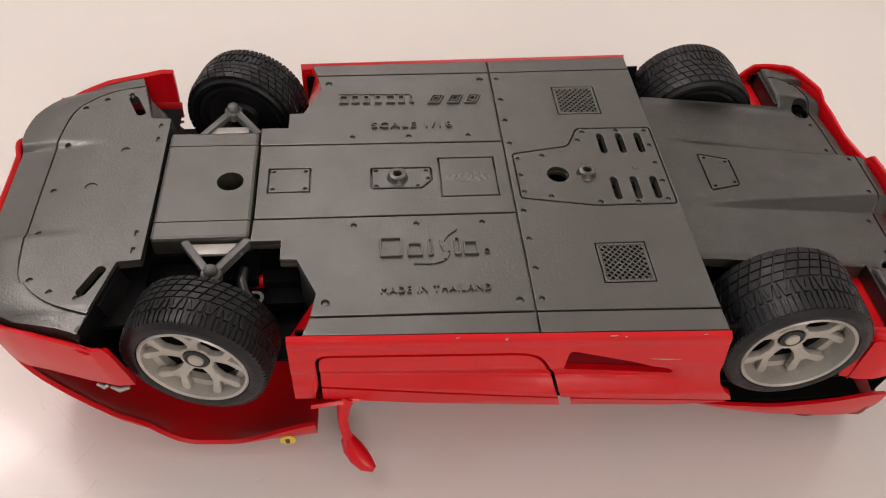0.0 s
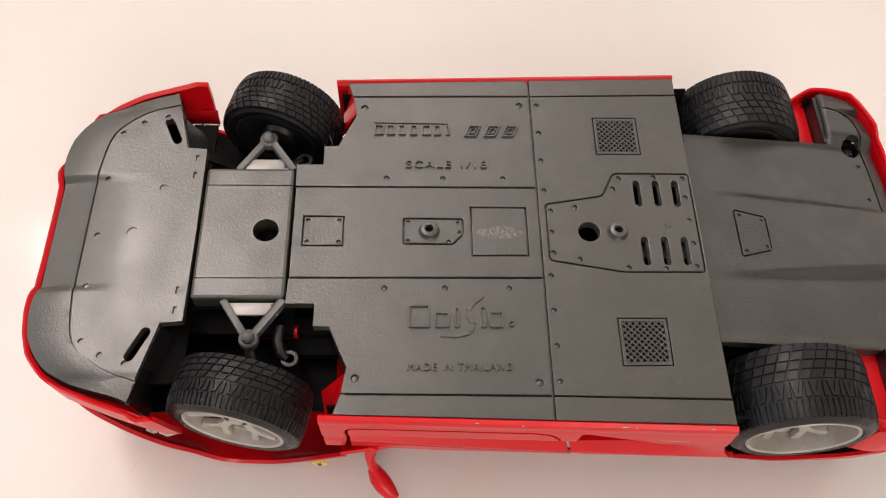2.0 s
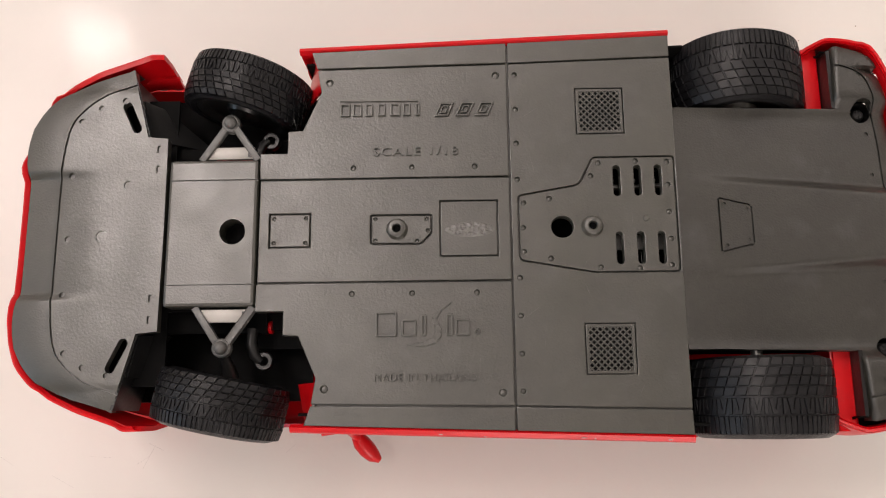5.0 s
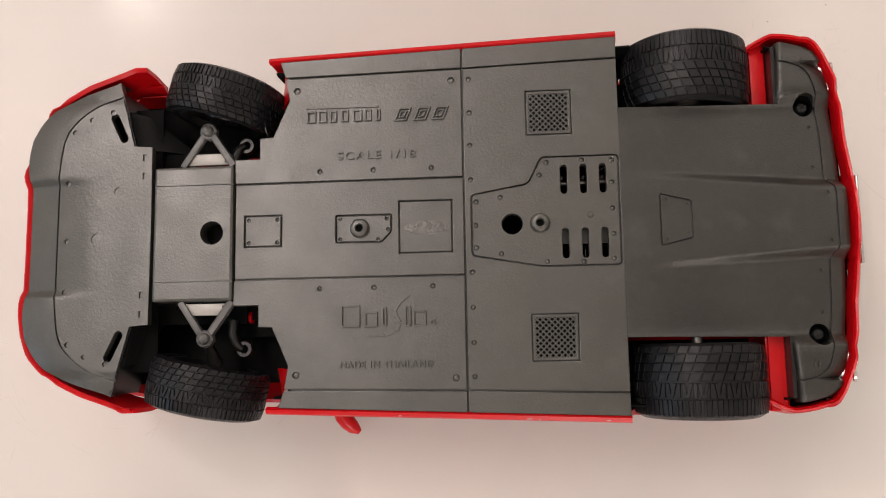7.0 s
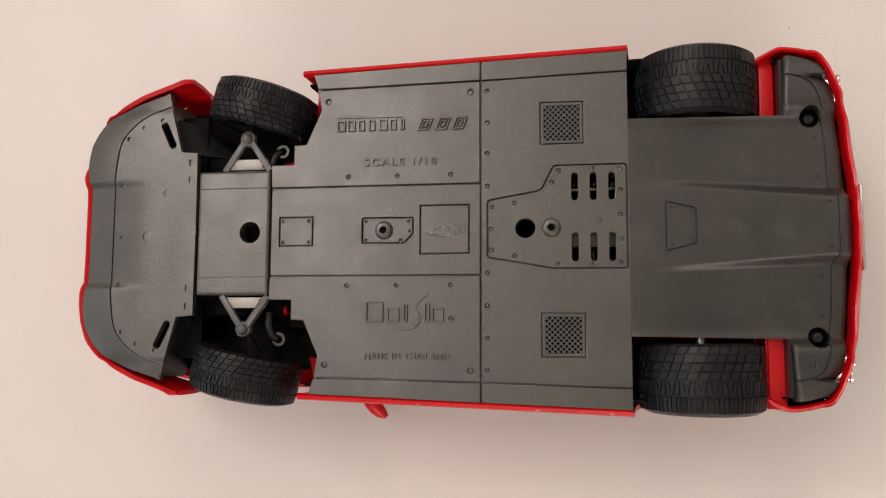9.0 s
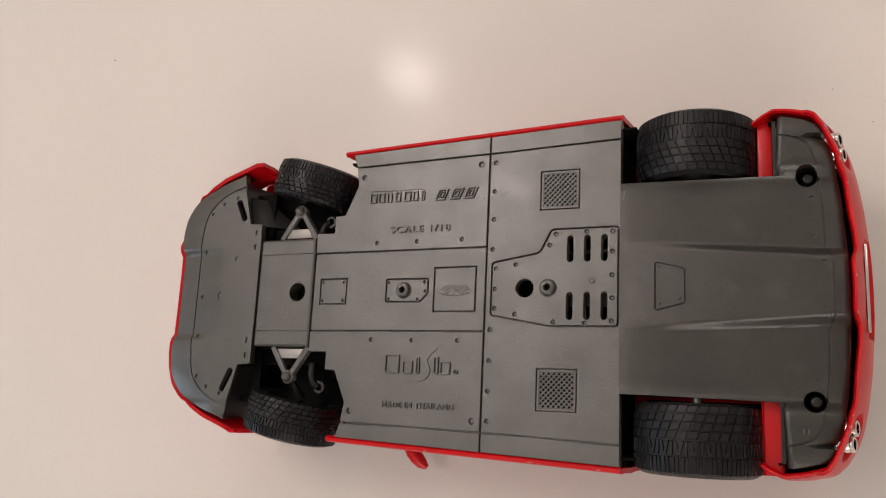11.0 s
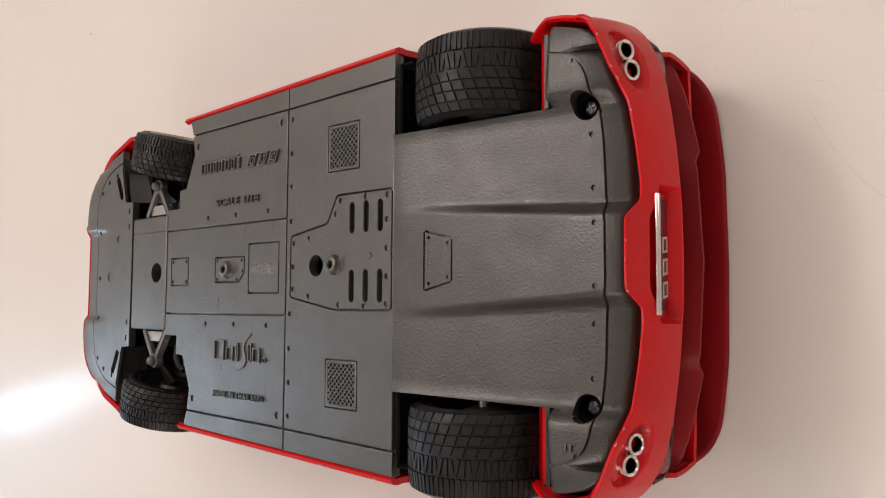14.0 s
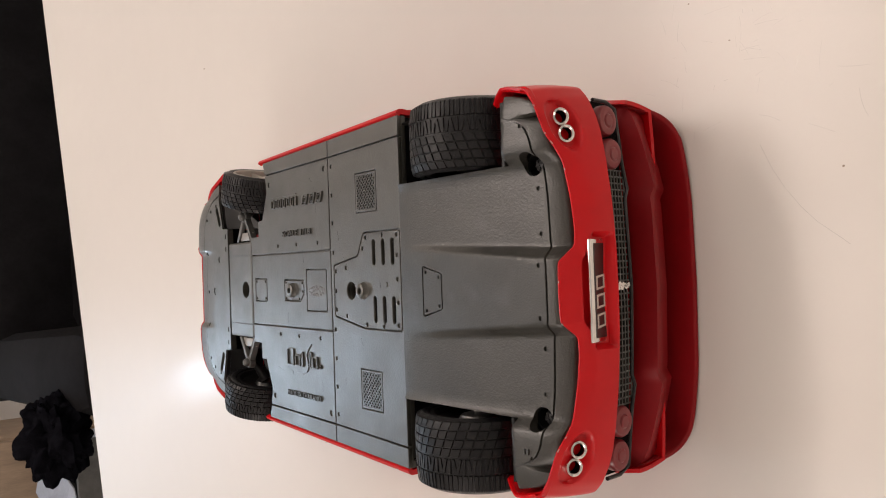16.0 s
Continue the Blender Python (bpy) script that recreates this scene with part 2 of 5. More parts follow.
def tube(points, r, n=10, ends=True):
    """A round bar along a line of points; r may be one radius or one for each point."""
    bm = bmesh.new()
    pts = [Vector(p) for p in points]
    rs = r if isinstance(r, (list, tuple)) else [r] * len(pts)
    rings = []
    for i, p in enumerate(pts):
        d = (pts[min(i + 1, len(pts) - 1)] - pts[max(i - 1, 0)]).normalized()
        a = d.orthogonal().normalized() if i == 0 else (rings_a - d * rings_a.dot(d)).normalized()
        rings_a = a
        b = d.cross(a)
        rings.append([bm.verts.new(p + (a * math.cos(2 * math.pi * k / n) + b * math.sin(2 * math.pi * k / n)) * rs[i]) for k in range(n)])
    for ra, rb in zip(rings, rings[1:]):
        for k in range(n):
            bm.faces.new((ra[k], ra[(k + 1) % n], rb[(k + 1) % n], rb[k]))
    if ends:
        bm.faces.new(rings[0])
        bm.faces.new(rings[-1])
    return bm


def join(bm, other):
    me = bpy.data.meshes.new("piece")
    other.to_mesh(me)
    other.free()
    bm.from_mesh(me)
    bpy.data.meshes.remove(me)
    return bm


def cut(bm, cutter, kind="DIFFERENCE"):
    """bm with the volume of cutter taken out, or kept alone (INTERSECT)."""
    obs = []
    for b in (bm, cutter):
        bmesh.ops.recalc_face_normals(b, faces=b.faces[:])
        me = bpy.data.meshes.new("solid")
        b.to_mesh(me)
        b.free()
        obs.append(new("solid", me))
    mod = obs[0].modifiers.new("cut", "BOOLEAN")
    mod.operation, mod.solver, mod.object = kind, "EXACT", obs[1]
    mod.use_self = True
    dg = bpy.context.evaluated_depsgraph_get()
    me = bpy.data.meshes.new_from_object(obs[0].evaluated_get(dg))
    out = bmesh.new()
    out.from_mesh(me)
    for ob in obs:
        old = ob.data
        bpy.data.objects.remove(ob)
        bpy.data.meshes.remove(old)
    bpy.data.meshes.remove(me)
    return out


def pin(bm, x, y, z0, z1, r, n=16):
    made = bmesh.ops.create_cone(bm, cap_ends=True, segments=n, radius1=r, radius2=r, depth=z1 - z0)["verts"]
    for v in made:
        v.co += Vector((x, y, (z0 + z1) / 2))
    return bm


def lettering(text, x0, x1, y, z, high, depth):
    """Raised capitals of the built-in font, fitted between x0 and x1 on the middle line y."""
    cu = bpy.data.curves.new("lettering", "FONT")
    cu.body, cu.size, cu.extrude, cu.space_character = text, 1.0, depth, 1.15
    ob = bpy.data.objects.new("lettering", cu)
    me = bpy.data.meshes.new_from_object(ob)
    bm = bmesh.new()
    bm.from_mesh(me)
    bpy.data.objects.remove(ob)
    bpy.data.curves.remove(cu)
    bpy.data.meshes.remove(me)
    xs, ys = [v.co.x for v in bm.verts], [v.co.y for v in bm.verts]
    kx, ky = (x1 - x0) / (max(xs) - min(xs)), high / (max(ys) - min(ys))
    mx, my = (max(xs) + min(xs)) / 2, (max(ys) + min(ys)) / 2
    for v in bm.verts:
        v.co = Vector(((x0 + x1) / 2 + (v.co.x - mx) * kx, y + (v.co.y - my) * ky, z + v.co.z))
    return bm


# ---------------------------------------------------------------- the room
EDGE = Vector((0.316, -0.949, 0))  # run of the table's far edge
INTO = Vector((0.949, 0.316, 0))  # from that edge on to the table
CORNER = Vector((-0.517, 0.0, 0))


def plain_box(name, x0, x1, y0, y1, z0, z1, mat, label, kind="structure"):
    bm = bmesh.new()
    box(bm, x0, x1, y0, y1, z0, z1)
    me = bpy.data.meshes.new(name)
    bm.to_mesh(me)
    bm.free()
    me.materials.append(mat)
    return tagged(new(name, me), label, name.split("_")[0], kind=kind)


plain_box("floor", -2.6, 2.2, -2.0, 2.0, -0.86, -0.74, FLOOR, "pale smooth vinyl floor of the room")
plain_box("ceiling", -2.6, 2.2, -2.0, 2.0, 1.98, 2.08, CEILING_PAINT, "white painted flat ceiling of the room")
plain_box("wall_north", -2.6, 2.2, 2.0, 2.1, -0.74, 1.98, WALL, "plain cream painted room wall")
plain_box("wall_south", -2.6, 2.2, -2.1, -2.0, -0.74, 1.98, WALL, "plain cream painted room wall")
plain_box("wall_east", 2.2, 2.3, -2.1, 2.1, -0.74, 1.98, WALL, "plain cream painted room wall")
plain_box("wall_west", -2.7, -2.6, -2.1, 2.1, -0.74, 1.98, WALL, "plain cream painted room wall")


def window():
    """A casement in the far wall: frame bars round one pane."""
    root = tagged(new("window_1"), "white framed window in the far wall letting in daylight", "window", kind="structure")
    root.location = (-2.6, -0.80, 0.95)
    for name, y0, y1, z0, z1 in (("window_frame", -620, -560, -690, 690), ("window_frame", 560, 620, -690, 690), ("window_frame", -560, 560, 630, 690), ("window_frame", -560, 560, -690, -630), ("window_frame", -25, 25, -630, 630)):
        bm = bmesh.new()
        box(bm, 0, 45, y0, y1, z0, z1, bevel=4)
        finish(name, bm, TABLE_EDGE, root, lift=0)
    for y0, y1 in ((-560, -25), (25, 560)):
        bm = bmesh.new()
        box(bm, 4, 10, y0, y1, -630, 630)
        finish("pane", bm, GLASS_PALE, root, lift=0)
    bm = bmesh.new()
    box(bm, 0, 110, -640, 640, -720, -692, bevel=4)
    finish("window_sill", bm, TABLE_EDGE, root, lift=0)


window()


def soft_box(name, x0, x1, y0, y1, z0, z1, mat, parent, r, label=""):
    bm = bmesh.new()
    box(bm, x0, x1, y0, y1, z0, z1, bevel=r)
    return finish(name, bm, mat, parent, label, lift=0)


def sofa():
    """A low black padded sofa beyond the table's far edge."""
    root = tagged(new("sofa"), "low black padded sofa standing beyond the white table", "sofa")
    root.matrix_world = pose(-1.42, 0.455, -0.74, 0, 0, 4)
    soft_box("seat", -380, 330, -560, 560, 160, 430, BLACK_CLOTH, root, 45)
    soft_box("backrest", -520, -330, -690, 690, 150, 640, BLACK_CLOTH, root, 60)
    for y in (-690, 545):
        soft_box("armrest", -330, 360, y, y + 145, 120, 610, BLACK_CLOTH, root, 50)
    for x in (-470, 300):
        for y in (-640, 600):
            soft_box("leg", x, x + 40, y, y + 40, 0, 160, PLASTIC_DARK, root, 4)


sofa()


def plush():
    """A shaggy black cushion: a lumpy body under many short tufts."""
    bm = bmesh.new()
    bmesh.ops.create_icosphere(bm, subdivisions=5, radius=1.0)
    for v in bm.verts:
        n = v.co.normalized()
        r = 54 * (1 + 0.40 * noise.noise(n * 2.3) + 0.22 * noise.noise(n * 5.5) + 0.05 * noise.noise(n * 13.0))
        v.co = Vector((n.x * r, n.y * r * 1.2, n.z * r * 0.9))
    root = finish("cushion", bm, BLACK_FUR, None, lift=0)
    tagged(root, "shaggy black plush cushion lying on the arm of the black sofa", "cushion")
    root.location = (-1.12, -0.242, -0.125)
    return root


plush()


def basket():
    """A grey fabric box with a white cloth hanging out."""
    root = tagged(new("storage_box"), "grey woven storage box with a white cloth over its rim", "storage box")
    root.matrix_world = pose(-1.93, -0.60, -0.74, 0, 0, 12)
    for name, x0, x1, y0, y1, z0, z1 in (("bottom", -200, 200, -190, 190, 0, 15), ("side", -200, -185, -190, 190, 15, 420), ("side", 185, 200, -190, 190, 15, 420), ("side", -185, 185, -190, -175, 15, 420), ("side", -185, 185, 175, 190, 15, 420)):
        soft_box(name, x0, x1, y0, y1, z0, z1, GREY_FABRIC, root, 5)
    bm = bmesh.new()
    g = [[bm.verts.new((-150 + 300 * u / 14, -60 + 280 * v / 14, 425 + 22 * noise.noise(Vector((u * 0.4, v * 0.35, 1))) - (0 if v < 11 else (v - 11) * 45))) for v in range(15)] for u in range(15)]
    for i in range(14):
        for j in range(14):
            bm.faces.new((g[i][j], g[i + 1][j], g[i + 1][j + 1], g[i][j + 1]))
    thicken(bm, 3)
    cloth = finish("cloth", bm, CLOTH_WHITE, None, lift=0)
    tagged(cloth, "crumpled white cotton cloth draped over the storage box", "cloth")
    cloth.matrix_world = root.matrix_world
    cabinet = tagged(new("cabinet"), "light brown wooden cabinet against the far wall", "cabinet")
    cabinet.matrix_world = pose(-2.42, -0.69, -0.74)
    soft_box("body", -180, 160, -330, 260, 0, 520, WOOD, cabinet, 4)
    for y in (-325, -32):
        d = soft_box("door", 162, 180, y, y + 285, 20, 500, WOOD, cabinet, 3)
        soft_box("handle", 180, 192, y + 130, y + 150, 240, 330, STEEL, d, 2)


basket()


def table():
    """White laminate table: a top with an edge band on four square legs."""
    root = tagged(new("table"), "white laminate table with a fine-scratched semi-gloss top", "table")
    turn = Matrix(((-EDGE.x, INTO.x, 0, CORNER.x), (-EDGE.y, INTO.y, 0, CORNER.y), (0, 0, 1, 0), (0, 0, 0, 1)))
    det = turn.to_3x3().determinant()
    root.matrix_world = turn if det > 0 else turn @ Matrix.Scale(-1, 4, (1, 0, 0))

    def piece(name, mat, x0, x1, y0, y1, z0, z1, bevel, label=""):
        bm = bmesh.new()
        box(bm, x0, x1, y0, y1, z0, z1, bevel=bevel)
        return finish(name, bm, mat, root, label, 10, 0)

    piece("tabletop", TABLE, -900, 900, 0, 1250, -24, 0, 1.5)
    for x in (-840, 840):
        for y in (60, 1190):
            piece("leg", TABLE_EDGE, x - 25, x + 25, y - 25, y + 25, -740, -24, 2)
    return root


table()

# ---------------------------------------------------------------- the upturned model car
# Car frame: x from nose to tail, y across, z up from the car's flat floor, in millimetres.
car = tagged(new("toy_car"), "red die-cast model sports car upside down on a white table", "toy car")
PITCH = math.degrees(math.atan2(0.04622, 0.99893))
car.matrix_world = pose(-0.00159, -0.0008, 0.00006, 0, -PITCH, 0)

# --- floor pan: base slab with separate panels laid on it, so that the seams are real gaps
HALF = [(-59.2, 0), (-59.6, 21.4), (-52.2, 21.4), (-52.2, 27.6), (-48.2, 27.8), (-43.4, 38.6), (-44.6, 45.4), (-46.2, 50.4), (51.7, 53.5), (51.6, 32.5), (51.6, 0)]
FULL = HALF[:-1] + mirror_y(HALF)[1:-1]
SLOTS = [slot(x, y0, x, y1, 0.95) for x in (35.7, 41.2, 46.6) for y0, y1 in ((9.1, 15.6), (-9.2, -2.5))]
HOLE = circle(20.9, 0, 2.95, 28)
BOSSES = ((-22.6, 0), (28.7, 0))

pan = part("floor_pan", sheet(FULL, SLOTS + [HOLE], -3.0, -1.5, 0.1), PLASTIC, car, "dark grey moulded plastic underbody")


def panel(outer, holes=(), name="floor_panel", label="", z0=-1.5, z1=0.0, mat=PLASTIC):
    return part(name, sheet(outer, list(holes), z0, z1, 0.2), mat, pan, label)


G = 0.25  # half of a seam
big, small = 0.95, 0.68
SQ = [(-11.4, -7.6), (4.1, -7.6), (4.1, 7.7), (-11.4, 7.7)]
SQF = [(-56.6, -4.7), (-45.4, -4.7), (-45.4, 4.7), (-56.6, 4.7)]
BP = rounded([(-29.7, -4.1), (-16.2, -4.2), (-13.3, -1.2), (-13.3, 4.0), (-29.7, 4.1)], 0.7)
EP = rounded([(9.3, -8.9), (29.0, -12.4), (51.1, -12.4), (51.2, 19.1), (29.4, 19.1), (25.6, 11.6), (9.3, 8.8)], 1.3)
GRILLES = [[(25.5, s * 25.4), (38.5, s * 25.4), (38.5, s * 38.5), (25.5, s * 38.5)] for s in (1, -1)]

front_side = [(-59.4, 14.0 + G), (-59.6, 21.4), (-52.2, 21.4), (-52.2, 27.6), (-48.2, 27.8), (-43.4, 38.6), (-44.5, 45.1), (7.15, 46.1 - G), (7.15, 14.0 + G)]
side_holes = [circle(-41.1, 41.4, big), circle(4.3, 42.7, big)] + [circle(x, 17.0, small) for x in (-34.3, -18.6, -1.8)]
for sgn in (1, -1):
    flip = (lambda p: p) if sgn == 1 else mirror_y
    panel(flip(front_side), [flip(h) for h in side_holes])
    panel(flip([(-44.6, 45.4 + G), (-46.2, 50.4), (7.2, 52.1), (7.2, 46.1 + G)]), name="edge_strip")
    panel(flip([(7.7, 46.1 + G), (7.7, 52.1), (51.7, 53.5), (51.6, 47.2 + G)]), name="edge_strip")
middle = [(-59.2, -14.0 + G), (7.2, -14.0 + G), (7.2, 14.0 - G), (-59.2, 14.0 - G)]
panel(middle, [SQ, SQF, BP])
rear_holes = [circle(9.45, y, small) for y in (42.8, 32.8, 23.2, 13.1, -13.4, -23.3, -33.0, -42.4)]
rear_plate = [(7.7, -46.1 + G), (51.6, -47.2 + G), (51.6, 47.2 - G), (7.7, 46.1 - G)]
panel(rear_plate, [EP] + GRILLES + rear_holes)
panel(grown(SQ, -0.42), (), "hatch")
panel(grown(SQF, -0.42), [circle(x, y, 0.5, 12) for x in (-55.2, -46.8) for y in (-3.3, 3.3)], "hatch")
panel(grown(BP, -0.42), [circle(x, y, 0.5, 12) for x, y in ((-28.3, 2.9), (-14.8, 2.7), (-28.3, -3.0), (-17.3, -3.2), (-14.4, -0.4))] + [circle(-22.6, 0, 1.1)], "hatch")
eng_rivets = [(17.7, 7.7), (17.7, -8.4), (28.9, 13.8), (31.0, 17.3), (30.5, -10.9), (40.9, 17.7), (49.2, 17.4), (49.1, 11.1), (49.0, 3.7), (49.1, -3.5), (48.9, -10.5), (40.6, -11.2), (10.9, 6.6), (10.6, -0.1), (10.7, -6.5)]
panel(grown(EP, -0.42), SLOTS + [HOLE] + [circle(x, y, small) for x, y in eng_rivets], "engine_hatch")

# shallow dished rivets, their heads sunk below the panels
for r, spots in (
    (big, [(x, s * y) for s in (1, -1) for x, y in ((-41.1, 41.4), (4.3, 42.7))]),
    (small, [(x, s * 17.0) for s in (1, -1) for x in (-34.3, -18.6, -1.8)] + [(9.45, y) for y in (42.8, 32.8, 23.2, 13.1, -13.4, -23.3, -33.0, -42.4)] + eng_rivets),
    (0.5, [(x, y) for x in (-55.2, -46.8) for y in (-3.3, 3.3)] + [(-28.3, 2.9), (-14.8, 2.7), (-28.3, -3.0), (-17.3, -3.2), (-14.4, -0.4)]),
):
    b = lathe([(-1.45, 0.0), (-1.45, r * 0.99), (-0.62, r * 0.99), (-0.5, r * 0.7), (-0.42, 0.0)], 16, "z")
    head = finish("rivet", b, PLASTIC, pan)
    for i, (x, y) in enumerate(spots):
        ob = head if i == 0 else new("rivet", head.data)
        ob.parent = pan
        ob.location = (x * 0.001, y * 0.001, 0)

for bx, by in BOSSES:
    prof = [(-0.4, 1.05), (1.5, 1.05), (1.75, 1.3), (1.75, 1.95), (1.5, 2.35), (0.35, 2.6), (0.0, 2.9), (-0.4, 2.9)]
    b = lathe(prof, 28, "z")
    bmesh.ops.translate(b, verts=b.verts[:], vec=(bx, by, 0))
    part("screw_boss", b, PLASTIC, pan)
    # black plug low in the boss hole darkens it
    b = bmesh.new()
    pin(b, bx, by, -0.8, 0.3, 1.02)
    part("screw_well", b, LINER_AND_SHADE, pan)
b = lathe([(0.0, 0.9), (0.25, 0.7), (0.3, 0.0)], 14, "z")
bmesh.ops.translate(b, verts=b.verts[:], vec=(42.8, 2.0, 0))
part("sprue_mark", b, PLASTIC, pan)

for pts in GRILLES:
    y0, y1 = min(p[1] for p in pts), max(p[1] for p in pts)
    frame_bm = sheet(grown([(25.5, y0), (38.5, y0), (38.5, y1), (25.5, y1)], -0.3), [[(26.5, y0 + 1), (37.5, y0 + 1), (37.5, y1 - 1), (26.5, y1 - 1)]], -0.5, 0.0, 0.12)
    grille = part("grille_frame", frame_bm, PLASTIC, pan)
    b = bmesh.new()
    xm, ym, hw = 32.0, (y0 + y1) / 2, 5.6
    for k in range(-7, 8):
        for way in (1, -1):
            off = k * 1.66
            # bar along (1, way) cut to the square
            lo, hi = max(-hw, -hw - off), min(hw, hw - off)
            if hi - lo < 0.6:
                continue
            ax, ay, cx2, cy2 = lo, way * (lo + off), hi, way * (hi + off)
            mid = Vector((xm + (ax + cx2) / 2, ym + (ay + cy2) / 2, -0.28))
            length = math.hypot(cx2 - ax, cy2 - ay)
            m = Matrix.Translation(mid) @ Matrix.Rotation(math.atan2(cy2 - ay, cx2 - ax), 4, "Z")
            box(b, -length / 2, length / 2, -0.17, 0.17, -0.22, 0.2 + (0.01 if way > 0 else 0), m)
    part("grille_mesh", b, PLASTIC, pan)
    b = bmesh.new()
    box(b, 26.2, 37.8, y0 + 0.8, y1 - 0.8, -0.6, -0.47)
    part("grille_backing", b, LINER_AND_SHADE, pan)

# Raised writing; trade marks stand as plain blocks.
part("lettering", lettering("SCALE 1/18", -29.0, -6.2, 21.4, 0.25, 2.3, 0.4), PLASTIC, pan, "raised moulded lettering")
part("lettering", lettering("MADE IN THAILAND", -28.3, -2.1, -38.6, 0.25, 1.9, 0.4), PLASTIC, pan, "raised moulded lettering")


def ring_block(pts, w=0.45, z1=0.7):
    return sheet(pts, [grown(pts, -w)], -0.05, z1, 0.1)


b = bmesh.new()
join(b, sheet([(-38.2, 35.8), (-17.0, 35.5), (-17.0, 36.0), (-38.2, 36.4)], [], -0.05, 0.42, 0.08))
for i, wd in enumerate((2.6, 2.4, 2.0, 2.0, 2.6, 2.0, 1.2)):
    x0 = -38.0 + i * 3.4
    join(b, ring_block([(x0, 31.5), (x0 + wd, 31.5), (x0 + wd, 34.9), (x0, 35.0)], 0.42))
part("trade_mark", b, PLASTIC, pan, "raised block mark")
b = bmesh.new()
for x0 in (-12.4, -6.8, -1.6):
    outline = [(x0, 31.1), (x0 + 3.6, 31.1), (x0 + 5.2, 34.9), (x0 + 1.6, 34.9)]
    join(b, ring_block(outline, 0.4))
    join(b, ring_block(grown(outline, -0.85), 0.3))
part("trade_mark", b, PLASTIC, pan, "raised slanted block mark")
b = bmesh.new()
for x0, x1, h in ((-28.1, -22.6, 6.3), (-21.4, -17.6, 4.3), (-16.4, -15.0, 5.6), (-9.9, -8.1, 5.8), (-7.5, -3.8, 4.4)):
    join(b, ring_block(rounded([(x0, -28.2), (x1, -28.2), (x1, -28.2 + h), (x0, -28.2 + h)], 0.5, 2), 0.5))
sw = [(-8.6, -19.6), (-11.4, -21.6), (-12.9, -23.6), (-12.4, -25.4), (-11.6, -27.2), (-12.6, -29.2), (-15.6, -30.3), (-20.0, -30.5)]
for a, c, wa, wc in zip(sw, sw[1:], (0.1, 0.35, 0.6, 0.7, 0.75, 0.8, 0.6), (0.35, 0.6, 0.7, 0.75, 0.8, 0.6, 0.1)):
    d = (Vector(c) - Vector(a)).normalized()
    n = Vector((-d.y, d.x))
    join(b, sheet([tuple(Vector(a) - n * wa), tuple(Vector(c) - n * wc), tuple(Vector(c) + n * wc), tuple(Vector(a) + n * wa)], [], -0.05, 0.42, 0.08))
join(b, ring_block(circle(-1.8, -27.2, 0.75, 14), 0.25))
part("trade_mark", b, PLASTIC, pan, "raised block mark with a swoosh")


def worn_patch(x, y):
    """Height of the melted, roughened oval where writing was rubbed off."""
    d = math.hypot((x + 3.4) / 6.6, (y + 0.3) / 2.1)
    lump = noise.noise(Vector((x * 0.9, y * 1.3, 0.3))) + 0.7 * noise.noise(Vector((x * 2.1, y * 2.6, 4.0)))
    return (0.16 + 0.26 * lump) * (1 - ease(0.72, 1.06, d)) - 0.12 * ease(0.85, 1.15, d) + 0.02


b = surface(lambda x, y: (x, y, worn_patch(x, y)), steps(-10.6, 3.6, 64), steps(-2.9, 2.3, 26))
part("scuffed_patch", b, SCUFF, pan, "roughened pale patch where writing was rubbed off")
rng = random.Random(12)
b = bmesh.new()
for k in range(34):
    x, y, a, ln = rng.uniform(-56, 48), rng.uniform(-44, 44), rng.gauss(0.9, 0.7), rng.uniform(1.5, 9.0)
    pts = [(x, y, 0.0)]
    for i in range(4):
        a += rng.uniform(-0.12, 0.12)
        pts.append((pts[-1][0] + ln / 4 * math.cos(a), pts[-1][1] + ln / 4 * math.sin(a), 0.0))
    join(b, tube(pts, [0.01, 0.045, 0.055, 0.04, 0.01], 4))
tagged(part("scratches", b, SCUFF, pan, "pale hairline scratches in the plastic"), kind="stuff")


def groove(pts, height, w=0.5, deep=0.7):
    """A closed solid that cuts a groove of width w along a line of (x, y) points into the surface height(x, y)."""
    bm = bmesh.new()
    rings = []
    for i, p in enumerate(pts):
        a, c = Vector(pts[max(0, i - 1)]), Vector(pts[min(len(pts) - 1, i + 1)])
        d = (c - a).normalized()
        n = Vector((-d.y, d.x)) * w / 2
        z = height(*p)
        rings.append([bm.verts.new((p[0] + k * n.x, p[1] + k * n.y, zz)) for k, zz in ((-1, z - deep), (1, z - deep), (1, 4.0), (-1, 4.0))])
    for ra, rb in zip(rings, rings[1:]):
        for k in range(4):
            bm.faces.new((ra[k], ra[(k + 1) % 4], rb[(k + 1) % 4], rb[k]))
    bm.faces.new(list(reversed(rings[0])))
    bm.faces.new(rings[-1])
    return bm


def even_line(pts, n):
    """n + 1 even points of a line of (x, y) points, its corners rounded."""
    pts = rounded_line(pts, 3.0)
    ds = [0.0]
    for a, c in zip(pts, pts[1:]):
        ds.append(ds[-1] + math.dist(a, c))
    out = []
    for t in steps(0, ds[-1], n):
        i = min(max(j for j in range(len(ds)) if ds[j] <= t + 1e-9), len(pts) - 2)
        f_ = (t - ds[i]) / (ds[i + 1] - ds[i])
        out.append(tuple(Vector(pts[i]).lerp(Vector(pts[i + 1]), f_)))
    return out


